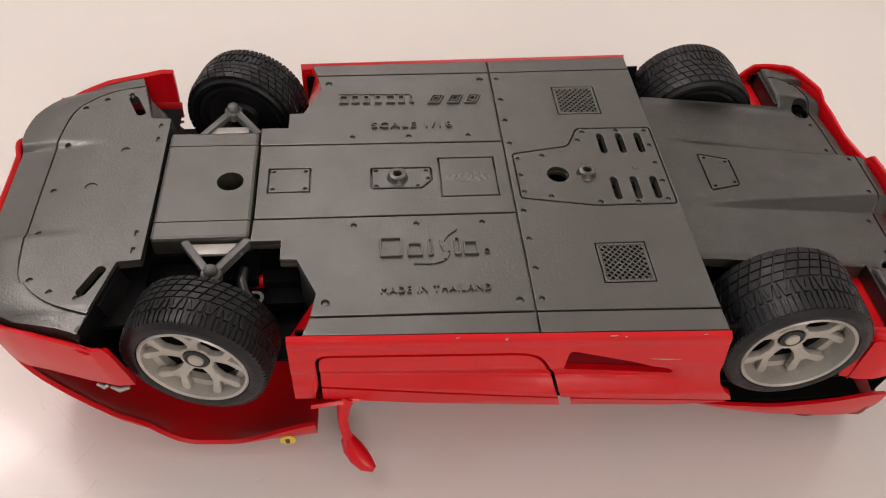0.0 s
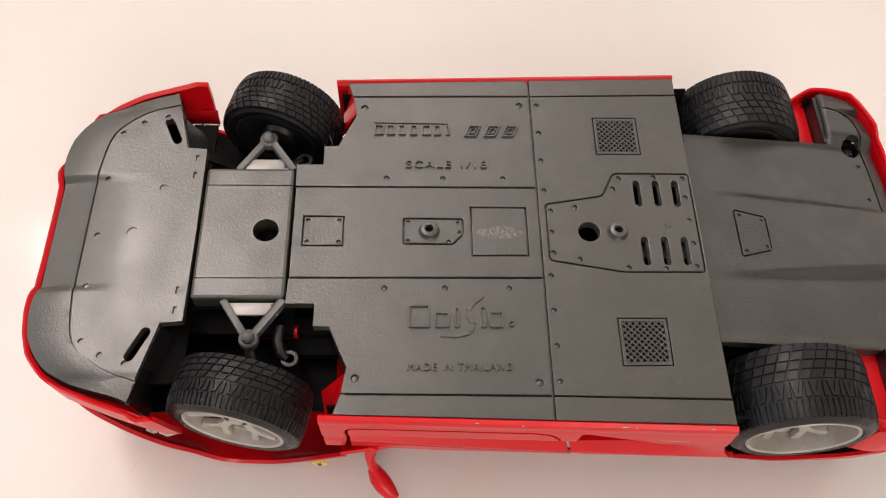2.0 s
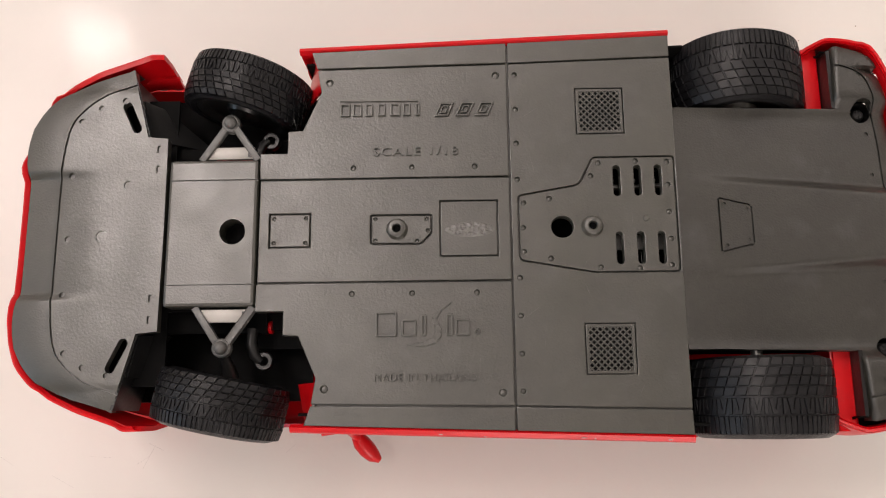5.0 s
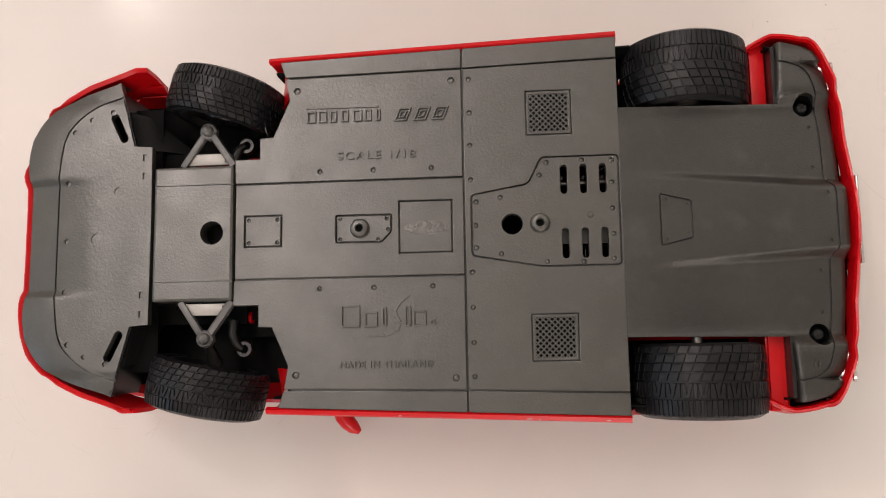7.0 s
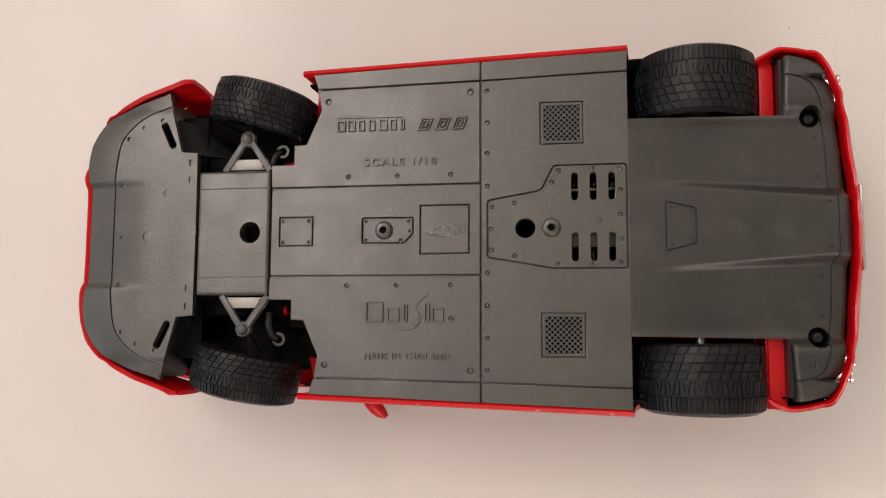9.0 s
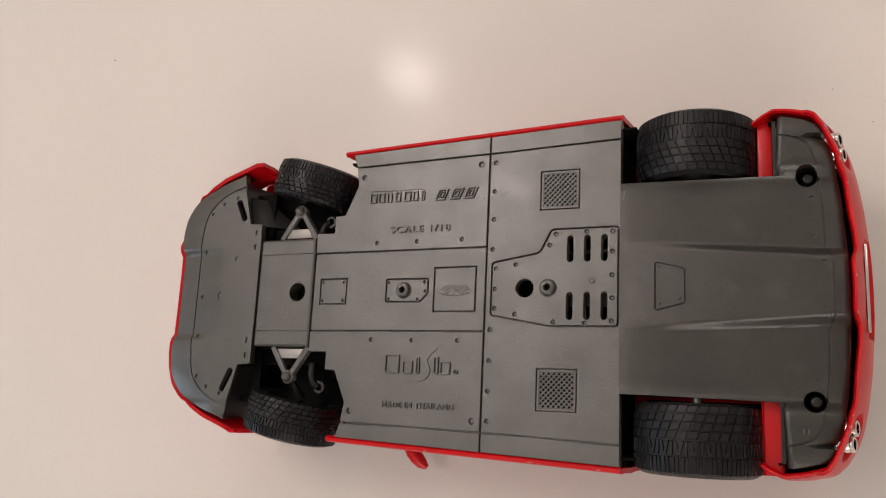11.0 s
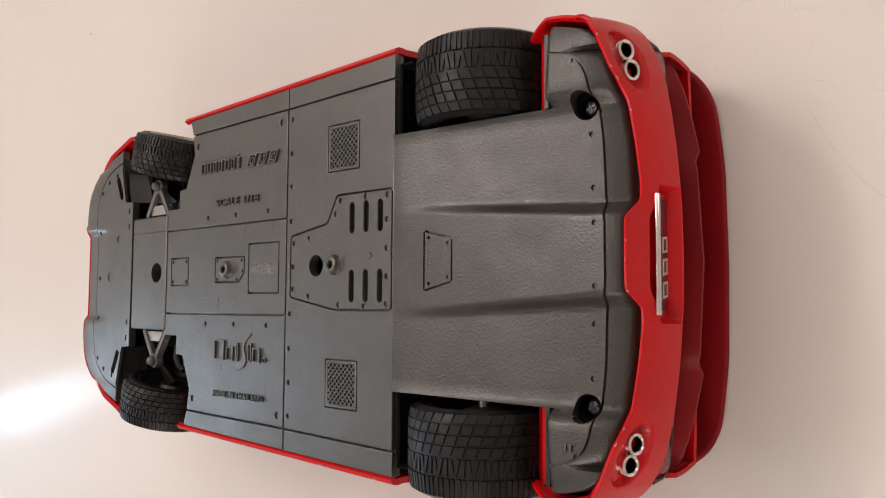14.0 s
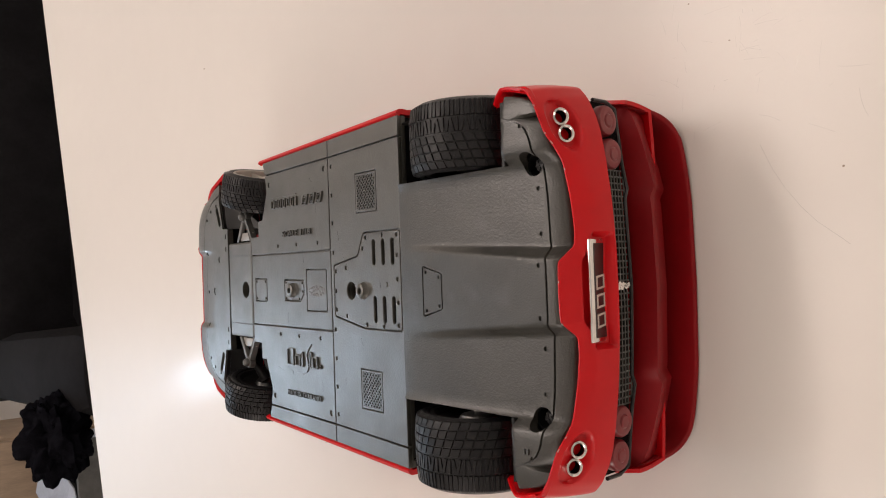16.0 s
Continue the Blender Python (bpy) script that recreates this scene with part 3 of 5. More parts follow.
def rounded_line(pts, r):
    out = [tuple(pts[0])]
    for a, p, c in zip(pts, pts[1:], pts[2:]):
        a, p, c = Vector(a), Vector(p), Vector(c)
        k1, k2 = min(r, (a - p).length * 0.45), min(r, (c - p).length * 0.45)
        s_, e = p + (a - p).normalized() * k1, p + (c - p).normalized() * k2
        out += [tuple((1 - t) ** 2 * s_ + 2 * t * (1 - t) * p + t * t * e) for t in (0, 0.25, 0.5, 0.75, 1)]
    return out + [tuple(pts[-1])]


# --- front undertray: a curved sheet with a seam, rivet dents and two vents
FRONT_X = [(0, -122.9), (14, -122.9), (17, -123.1), (20.5, -123.9), (25, -123.9), (30, -122.9), (35, -120.3), (38.7, -117.0), (42, -110.6), (44.2, -104.0), (45.7, -98.0), (46.8, -96.0)]
SEAM_F = [(0, -114.0), (15.5, -113.8), (24, -113.0), (28.5, -112.3), (32.2, -110.9), (36.5, -106.8), (39.6, -101.8), (41.4, -96.2), (41.8, -94.9)]
BACK_X = [(0, -84.7), (26.3, -84.9), (26.6, -90.4), (46.9, -95.8)]


def front_z(x, y):
    a = abs(y)
    xs = along(SEAM_F, a) if a < 41 else -95.0
    drop = 0.0
    if x < xs:
        drop = -0.15 - 1.15 * ((xs - x) / 11.0) ** 1.6
    if a > 40.4:
        drop = min(drop, -0.2 - 0.11 * (a - 40.4) ** 1.15)
    dip = -1.5 * (1 - ease(15.5, 17.9, a)) * (1 - ease(-122, -100, x))
    return drop + dip


def front_tray():
    bm = bmesh.new()
    ys = sorted({round(s * v, 3) for s in (1, -1) for v in [0, 3, 6, 9, 12, 14, 15, 15.8, 16.6, 17.4, 18.2, 19, 20, 22, 24, 26.2, 26.7, 28, 30, 32, 34, 36, 37.5, 39, 40.2, 40.7, 42, 43.5, 45, 46.2, 46.8]})
    cols = []
    for y in ys:
        a = abs(y)
        xf, xb, xs = along(FRONT_X, a), along(BACK_X, a), along(SEAM_F, a)
        if a > 41:
            xs = (xf + xb) / 2
        xs = min(max(xs, xf + 0.6), xb - 0.8)
        st = [(x, 0) for x in steps(xf, xs - 0.3, 7)] + [(x, 0) for x in steps(xs + 0.3, xb, 10)]
        cols.append([Vector((x, y, front_z(x, y) + d)) for x, d in st])
    top = [[bm.verts.new(p) for p in c] for c in cols]
    low = [[bm.verts.new(p + Vector((0.5 if j == 0 else 0, 0, -6.5 if j == 0 else -2.6))) for j, p in enumerate(c)] for c in cols]
    n, m = len(cols), len(cols[0])
    for g, rev in ((top, False), (low, True)):
        for i in range(n - 1):
            for j in range(m - 1):
                bm.faces.new((g[i][j], g[i][j + 1], g[i + 1][j + 1], g[i + 1][j])[:: -1 if rev else 1])
    for i in range(n - 1):
        bm.faces.new((top[i][0], top[i + 1][0], low[i + 1][0], low[i][0]))
        bm.faces.new((top[i][-1], low[i][-1], low[i + 1][-1], top[i + 1][-1]))
    for j in range(m - 1):
        bm.faces.new((top[0][j], low[0][j], low[0][j + 1], top[0][j + 1]))
        bm.faces.new((top[-1][j], top[-1][j + 1], low[-1][j + 1], low[-1][j]))
    holes = bmesh.new()
    for s in (1, -1):
        for x, y in ((-109.0, 31.6), (-103.8, 35.3), (-97.4, 37.4), (-110.8, 16.2)):
            pin(holes, x, s * y, front_z(x, y) - 0.6, 3, 0.8)
        for y in (17.6, 23.2):
            box(holes, -87.7, -86.8, s * y - 1.0, s * y + 1.0, -0.6, 3)
        sl = sheet(slot(-96.6, s * 35.6, -93.6, s * 29.2, 1.3), [], -9, 4, 0.0)
        join(holes, sl)
    pin(holes, -110.7, -1.2, front_z(-110.7, 1) - 0.6, 3, 0.8)
    for x, y, r in ((-95.0, 13.2, 1.25), (-101.3, -0.8, 1.6)):
        pin(holes, x, y, -0.6, 3, r, 24)
    half = [(x, y) for y, x in SEAM_F] + [(-93.6, 42.4)]
    join(holes, groove(even_line([(x, -y) for x, y in reversed(half[1:])] + half[1:], 90), front_z, 0.62, 0.75))
    return cut(bm, holes)


tray = part("front_undertray", front_tray(), PLASTIC, car, "dark grey curved undertray with rivet dents", 30)
for x, y, r in ((-95.0, 13.2, 1.25), (-101.3, -0.8, 1.6)):
    b = lathe([(-0.55, 0.0), (-0.55, r * 0.98), (-0.34, r * 0.96), (-0.3, 0.0)], 24, "z")
    bmesh.ops.translate(b, verts=b.verts[:], vec=(x, y, 0))
    part("ejector_mark", b, PLASTIC, tray)

# near-black plate added so the tray's slots look shaded
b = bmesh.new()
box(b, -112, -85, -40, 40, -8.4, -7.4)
part("tray_shade_plate", b, LINER_AND_SHADE, car)

# --- steering box between the front wheels
b = bmesh.new()
box(b, -84.0, -59.9, -19.9, 19.9, -6, 0.1, bevel=0.9)
holes = bmesh.new()
pin(holes, -66.3, 0, -9, 4, 3.45, 28)
for y in (14.2, -14.2):
    box(holes, -90, -55, y - 0.17, y + 0.17, -0.45, 3)
part("axle_cover", cut(b, holes), PLASTIC, car, "flat moulded axle cover with a round hole", 14)
# near-black boxes darken the gaps and hole of the axle cover
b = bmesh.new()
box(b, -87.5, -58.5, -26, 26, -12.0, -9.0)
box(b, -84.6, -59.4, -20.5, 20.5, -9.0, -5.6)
part("axle_well", b, LINER_AND_SHADE, car)


# --- rear diffuser
REAR_X = [(0, 114.9), (7.6, 114.7), (8.8, 114.6), (10.6, 114.7), (14, 114.4), (24, 113.8), (31, 113.0), (35, 112.3), (38, 112.0), (42.5, 110.8), (46.3, 109.2), (48.3, 107.9), (49.6, 104.6), (50.6, 99.8)]
SEAM_R = [(0, 110.6), (8.2, 110.6), (9.6, 109.8), (11.4, 108.9), (14, 108.8), (24, 108.5), (30, 107.8), (36, 107.0), (39.5, 106.0), (42, 104.6), (43.3, 102.6), (44.2, 100.0), (44.8, 96.5)]


def rear_z(x, y):
    a = abs(y)
    t = max(0.0, (x - 53.0) / 55.0)
    centre = -3.1 * t ** 1.3
    side = -6.9 * t ** 1.15
    edge = 13.2 - 3.6 * min(1.0, t)
    k = ease(edge - 1.1 - 0.5 * t, edge + 1.3 + 0.6 * t, a)
    z = centre * (1 - k) + side * k
    block = ease(31.5, 35.8, a)
    z = z * (1 - block) + (-2.2 - 0.16 * (x - 100)) * block
    over = x - (along(SEAM_R, a) if a < 44.8 else 200)
    if over > 0:
        z -= 0.10 * over + 0.03 * over ** 2
    if a > 46.5:
        z -= 0.12 * (a - 46.5) ** 1.5
    return z


def diffuser():
    bm = bmesh.new()
    ya = [0, 2.5, 5, 7, 8, 8.6, 9.1, 9.6, 10.1, 10.6, 11.2, 11.8, 12.4, 13, 13.6, 14.2, 15, 17, 20, 23, 26, 29, 31, 32.3, 32.9, 34, 35, 36, 38, 39.5, 41, 42.3, 43.4, 44.2, 44.9, 46, 47.5, 49, 50, 50.6]
    ys = sorted({s * v for s in (1, -1) for v in ya})
    cols = []
    for y in ys:
        a = abs(y)
        x0 = 51.56 if a < 32.6 else 95.9 + 0.06 * (a - 32.6)
        xe = along(REAR_X, a)
        xs = along(SEAM_R, a)
        if xs < x0 + 2.6:
            xs = (x0 + xe) / 2
        if a < 32.6:
            st = [(x, 0) for x in steps(x0, xs - 0.3, 30)]
        else:  # the pad's rounded front edge
            st = [(x0, -2.0), (x0 + 0.25, -0.95), (x0 + 0.7, -0.38), (x0 + 1.3, -0.08)] + [(x, 0) for x in steps(x0 + 1.9, xs - 0.3, 26)]
        st += [(x, 0) for x in steps(xs + 0.3, xe - 1.7, 5)] + [(xe - 0.9, -0.2), (xe - 0.35, -0.8), (xe - 0.1, -1.6), (xe, -2.5)]
        cols.append([Vector((x, y, rear_z(x, y) + d)) for x, d in st])
    top = [[bm.verts.new(p) for p in c] for c in cols]
    low = [[bm.verts.new((p.x, p.y, p.z - 2.6)) for p in c] for c in cols]
    n, m = len(cols), len(cols[0])
    for g, rev in ((top, False), (low, True)):
        for i in range(n - 1):
            for j in range(m - 1):
                bm.faces.new((g[i][j], g[i][j + 1], g[i + 1][j + 1], g[i + 1][j])[:: -1 if rev else 1])
    for i in range(n - 1):
        bm.faces.new((top[i][0], top[i + 1][0], low[i + 1][0], low[i][0]))
        bm.faces.new((top[i][-1], low[i][-1], low[i + 1][-1], top[i + 1][-1]))
    for j in range(m - 1):
        bm.faces.new((top[0][j], low[0][j], low[0][j + 1], top[0][j + 1]))
        bm.faces.new((top[-1][j], top[-1][j + 1], low[-1][j + 1], low[-1][j]))
    holes = bmesh.new()
    for s in (1, -1):
        pin(holes, 104.5, s * 32.4, -20, 4, 3.0, 24)
        for x, y in ((103.6, 42.2), (105.6, 26.2), (106.0, 14.6), (108.2, 6.6)):
            pin(holes, x, s * y, rear_z(x, y) - 0.5, 4, 0.62)
    corners = [(62.0, -7.3), (70.6, -5.2), (70.6, 5.2), (62.0, 7.3)]
    for p, q_ in zip(corners, corners[1:] + corners[:1]):
        d = Vector(q_) - Vector(p)
        m = Matrix.Translation((p[0], p[1], 0)) @ Matrix.Rotation(math.atan2(d.y, d.x), 4, "Z")
        box(holes, 0.26, d.length - 0.26, -0.25, 0.25, -1.4 - 0.02 * len(corners) - 0.001 * p[1], 3, m)
    for x, y in ((63.5, 5.6), (69.4, 4.1), (69.4, -4.1), (63.5, -5.6)):
        pin(holes, x, y, -1.0, 3, 0.5, 12)
    seam = [(x, y) for y, x in SEAM_R]
    join(holes, groove(even_line([(x, -y) for x, y in reversed(seam[1:])] + seam[1:], 130), rear_z, 0.6, 0.7))
    return cut(bm, holes)


tail = part("rear_diffuser", diffuser(), PLASTIC_GRAIN, car, "dark grey ribbed rear diffuser of leather-grained plastic", 30)
# near-black ledge added under the diffuser's rim as shade in the bumper gap
SKIRT = [(-0.6, -2.2), (-0.6, -4.5), (-0.5, -6.0), (1.0, -7.0), (3.4, -9.0)]
b = surface(lambda y, k: (along(REAR_X, abs(y)) + (min(SKIRT[k][0], 0.0) if 35.5 < abs(y) < 47 else SKIRT[k][0]), y, rear_z(along(REAR_X, abs(y)) - 0.6, y) + SKIRT[k][1]), steps(-50.2, 50.2, 80), range(5), 0.4)
part("plate_gap_shade", b, LINER_AND_SHADE, tail)
for s in (1, -1):
    b = surface(lambda x, k: (x, s * (50.4 + min(SKIRT[k][0], 2.0)), rear_z(x, 50.0) + SKIRT[k][1]), steps(94.5, 106.5, 10), range(5), 0.4)
    part("plate_gap_shade", b, LINER_AND_SHADE, tail)
for s in (1, -1):
    b = lathe([(-9.0, 0.0), (-9.0, 3.3), (-1.5, 3.3), (-1.5, 2.72), (-7.4, 2.6), (-7.4, 0.0)], 24, "z")
    bmesh.ops.translate(b, verts=b.verts[:], vec=(104.6, s * 32.4, -5.6))
    part("screw_well", b, LINER_AND_SHADE, tail)
    b = lathe([(-7.4, 0.0), (-7.4, 1.9), (-6.3, 1.9), (-5.6, 1.3), (-5.4, 0.0)], 20, "z")
    for ang in (0.4, 0.4 + math.pi / 2):
        box(b, -1.2, 1.2, -0.22, 0.22, -5.6, -5.25, Matrix.Rotation(ang, 4, "Z"))
    bmesh.ops.translate(b, verts=b.verts[:], vec=(104.8, s * 32.4, -2.4))
    part("screw", b, PLASTIC_DARK, tail, "black cross-head screw")
b = bmesh.new()
box(b, 101.2, 101.6, -41.2, -39.8, -2.6, -2.05)
box(b, 102.4, 102.8, -41.2, -39.8, -2.6, -2.1)
part("mould_mark", b, PLASTIC, tail)

# --- wheel wells and near-black sheets that darken the inside of the body
PAN_EDGE = [(27.8, -48.2), (38.6, -43.4), (45.4, -44.6), (50.4, -46.2), (51.5, -46.6)]
# boxes added to keep the body's inside in shade
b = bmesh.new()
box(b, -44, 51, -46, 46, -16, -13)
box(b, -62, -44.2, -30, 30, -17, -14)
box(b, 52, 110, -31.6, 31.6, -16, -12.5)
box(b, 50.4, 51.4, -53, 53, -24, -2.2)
part("inner_shade_boxes", b, LINER_AND_SHADE, car)
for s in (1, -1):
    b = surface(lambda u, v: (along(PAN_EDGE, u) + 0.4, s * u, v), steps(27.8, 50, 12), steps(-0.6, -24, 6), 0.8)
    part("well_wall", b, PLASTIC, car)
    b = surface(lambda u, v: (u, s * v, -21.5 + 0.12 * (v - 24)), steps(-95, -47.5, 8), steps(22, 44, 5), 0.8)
    part("well_floor", b, LINER_AND_SHADE, car)
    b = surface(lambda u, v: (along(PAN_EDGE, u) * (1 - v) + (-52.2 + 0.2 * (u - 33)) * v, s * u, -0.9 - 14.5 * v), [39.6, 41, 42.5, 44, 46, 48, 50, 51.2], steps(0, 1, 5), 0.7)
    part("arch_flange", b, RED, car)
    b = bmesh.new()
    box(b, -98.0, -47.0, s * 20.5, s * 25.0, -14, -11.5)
    part("well_wall", b, LINER_AND_SHADE, car)
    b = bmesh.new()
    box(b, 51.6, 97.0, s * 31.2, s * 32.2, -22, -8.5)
    part("well_wall", b, LINER_AND_SHADE, car)
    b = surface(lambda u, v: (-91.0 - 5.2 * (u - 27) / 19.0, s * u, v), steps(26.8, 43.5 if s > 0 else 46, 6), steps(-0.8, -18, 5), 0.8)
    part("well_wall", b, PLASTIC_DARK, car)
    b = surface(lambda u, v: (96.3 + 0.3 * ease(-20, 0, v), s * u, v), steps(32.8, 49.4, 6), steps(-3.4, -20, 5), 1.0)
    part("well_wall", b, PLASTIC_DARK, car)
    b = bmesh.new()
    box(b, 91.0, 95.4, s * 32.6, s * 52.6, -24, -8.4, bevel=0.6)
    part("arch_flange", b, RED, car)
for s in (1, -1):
    # near-black shelves added to shade the red cover under the rear wheels
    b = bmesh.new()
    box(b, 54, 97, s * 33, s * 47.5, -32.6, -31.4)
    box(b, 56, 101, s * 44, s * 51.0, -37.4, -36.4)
    part("well_floor", b, LINER_AND_SHADE, car)
for s in (1, -1):
    yt = 24.2 if s < 0 else 22.6
    ends = [(-74, s * yt, -10.5), (-52, s * yt, -10.5)] if s > 0 else [(-67, s * yt, -12.6), (-57.5, s * yt, -12.0)]
    # the tube at y > 0 has its shade put into a darker red
    part("cross_tube", tube(ends, 1.8), RED_SHADED if s > 0 else RED, car, "red inner body tube")
# gearbox pieces that show through the engine slots
b = tube([(32.5, 12.6, -7.4), (38.0, 12.4, -7.2), (49.5, 12.9, -7.6)], [0.7, 0.8, 0.7])
for x in (35.4, 41.5, 46.9):
    join(b, tube([(x, 13.6, -6.6), (x + 0.3, 14.4, -6.2)], [0.5, 0.35]))
part("engine_block", b, STEEL, car)
b = bmesh.new()
box(b, 32, 50, -5.4, -1.4, -5.4, -4.8)
part("engine_block", b, PLASTIC, car)

# --- front suspension and steering rods
for s in (1, -1):
    b = bmesh.new()
    for a, c in (((-75.3, 20.6), (-69.2, 29.8)), ((-60.8, 20.6), (-67.2, 29.8))):
        d = Vector((c[0] - a[0], c[1] - a[1], 0))
        m = Matrix.Translation((a[0], s * a[1], 0)) @ Matrix.Rotation(math.atan2(s * d.y, d.x), 4, "Z")
        box(b, -0.8, d.length + 0.8, -0.95, 0.95, -2.6, -0.7, m, bevel=0.25)
    ring = lathe([(-3.0, 0.0), (-3.0, 2.5), (-0.9, 2.5), (-0.5, 2.1), (-0.5, 0.0)], 20, "z")
    bmesh.ops.translate(ring, verts=ring.verts[:], vec=(-68.2, s * 30.6, 0))
    join(b, ring)
    arm = part("wishbone", b, ARM_GREY, car, "grey plastic suspension wishbone")
    b = bmesh.new()
    bmesh.ops.create_uvsphere(b, u_segments=18, v_segments=12, radius=1.75)
    bmesh.ops.translate(b, verts=b.verts[:], vec=(-68.2, s * 30.6, -0.1))
    part("ball_joint", b, ARM_GREY, arm)
    b = bmesh.new()
    box(b, -74.4, -61.6, s * 22.2 - 1.7, s * 22.2 + 1.7, -2.4, -1.5, bevel=0.15)
    part("spring_plate", b, SPRING, arm, "pale grey spring strip")
    b = bmesh.new()
    for x in (-74.4, -62.8):
        box(b, x - 0.45, x + 0.45, s * 21.7 - 0.6, s * 21.7 + 0.6, -1.7, -1.2)
    part("clip", b, PLASTIC_DARK, arm)
    b = tube([(-68.6, s * 30.5, -2.5), (-68.0, s * 33.5, -5), (-67.5, s * 38.0, -8)], [1.2, 1.5, 2.4])
    part("steering_knuckle", b, PLASTIC_DARK, arm)
    ey = 27.4 if s > 0 else 33.7
    b = tube([(-61.6, s * (ey - 8.5), -6.5), (-61.8, s * (ey - 4.5), -6.2), (-60.9, s * (ey - 1.5), -6.6), (-59.4, s * ey, -7.4)], [1.5, 1.5, 1.4, 1.2])
    ring = lathe([(-1.0, 1.3), (1.0, 1.3), (1.0, 2.2), (0.6, 2.5), (-1.0, 2.5), (-1.0, 1.3)], 20, "z")
    bmesh.ops.translate(ring, verts=ring.verts[:], vec=(-58.5, s * ey, -7.8))
    part("tie_rod", join(b, ring), PLASTIC_DARK, arm, "black steering rod with an eye")


# --- wheels
def tyre_mesh(r, w, inner):
    h = w / 2
    prof = [(-h + 0.9, inner), (-h + 0.25, inner + 0.5), (-h, inner + 1.8), (-h + 0.25, r - 2.2), (-h + 1.0, r - 0.95), (-h + 2.2, r - 0.5), (0, r - 0.3), (h - 2.2, r - 0.5), (h - 1.0, r - 0.95), (h - 0.25, r - 2.2), (h, inner + 1.8), (h - 0.25, inner + 0.5), (h - 0.9, inner), (h - 3.0, inner - 0.4), (-h + 3.0, inner - 0.4), (-h + 0.9, inner)]
    return lathe(prof, 72)


def tread_mesh(r, w, out):
    """Tread blocks: squares on the inner half, zig-zag ribs and shoulder ribs towards the outer side (out = +1 or -1)."""
    bm = bmesh.new()
    h = w / 2

    def rad(y):
        e = abs(y) / h
        return r - 0.42 * max(0.0, (e - 0.55) / 0.45) ** 1.6 * 2.0

    def block(y0, y1, a0, a1, skew=0.0, low=1.25):
        spots = [(y0, a0), (y0, a1), (y1, a1 + skew), (y1, a0 + skew)]
        ym, am = (y0 + y1) / 2, (a0 + a1 + skew) / 2
        kx, ka = 1 - 0.22 / abs(y1 - y0), 1 - 0.22 / ((a1 - a0) * r)
        rings = []
        for drop, small_ in ((low, 0), (0.2, 0), (0.0, 1)):
            ring = []
            for yy, aa in spots:
                if small_:
                    yy, aa = ym + (yy - ym) * kx, am + (aa - am) * ka
                rr = rad(yy) - drop
                ring.append(bm.verts.new((rr * math.cos(aa), yy, rr * math.sin(aa))))
            rings.append(ring)
        for ra, rb in zip(rings, rings[1:]):
            for i in range(4):
                bm.faces.new((ra[i], ra[(i + 1) % 4], rb[(i + 1) % 4], rb[i]))
        bm.faces.new(rings[-1])

    n = 40
    inner_rows = [(-0.93, -0.73), (-0.705, -0.495), (-0.47, -0.26), (-0.235, -0.02)]
    for k in range(n):
        a0 = 2 * math.pi * k / n
        da = 2 * math.pi / n
        for i, (p, q_) in enumerate(inner_rows):
            off = i * 0.34 * da
            block(out * p * h, out * q_ * h, a0 + off + 0.04 * da, a0 + off + 0.93 * da, 0.26 * da)
    m = 81
    for k in range(m):
        a0, da = 2 * math.pi * k / m, 2 * math.pi / m
        sk = (0.75 * da, -0.55 * da, 0.1 * da)[k % 3]
        st = (0.0, 0.55 * da, 0.25 * da)[k % 3]
        block(out * 0.03 * h, out * 0.42 * h, a0 + st + 0.08 * da, a0 + st + 0.8 * da, sk)
        block(out * 0.46 * h, out * 0.885 * h, a0 + (0.05 if k % 2 else 0.2) * da, a0 + 0.88 * da, 0.0)
    return bm


def rim_face(r):
    """Five fishtail spokes round a hub: narrow at the hub, forked where they meet the rim."""
    spoke = [(0.26, -0.13), (0.44, -0.10), (0.62, -0.14), (0.84, -0.36), (0.95, -0.34), (0.95, -0.20), (0.68, 0.0), (0.95, 0.20), (0.95, 0.34), (0.84, 0.36), (0.62, 0.14), (0.44, 0.10), (0.26, 0.13)]
    bm = bmesh.new()
    for k in range(5):
        a = 2 * math.pi * k / 5 + 0.3
        ca, sa = math.cos(a), math.sin(a)
        outline = rounded([(r * (u * ca - v * sa), r * (u * sa + v * ca)) for u, v in spoke], 0.3, 2)
        join(bm, sheet(outline, [], -1.3, 0.5, 0.3))
    join(bm, lathe([(-1.3, r * 0.25), (0.3, r * 0.25), (0.5, r * 0.265), (0.5, r * 0.305), (0.2, r * 0.33), (-1.3, r * 0.33), (-1.3, r * 0.25)], 28, "z"))
    # dish the spokes: the hub lies deeper than the lip, and each spoke is crowned
    for v in bm.verts:
        q_ = min(1.0, math.hypot(v.co.x, v.co.y) / r)
        v.co.z += -2.5 * (1 - q_) ** 0.8 + 0.5 * math.sin(math.pi * q_)
    return bm


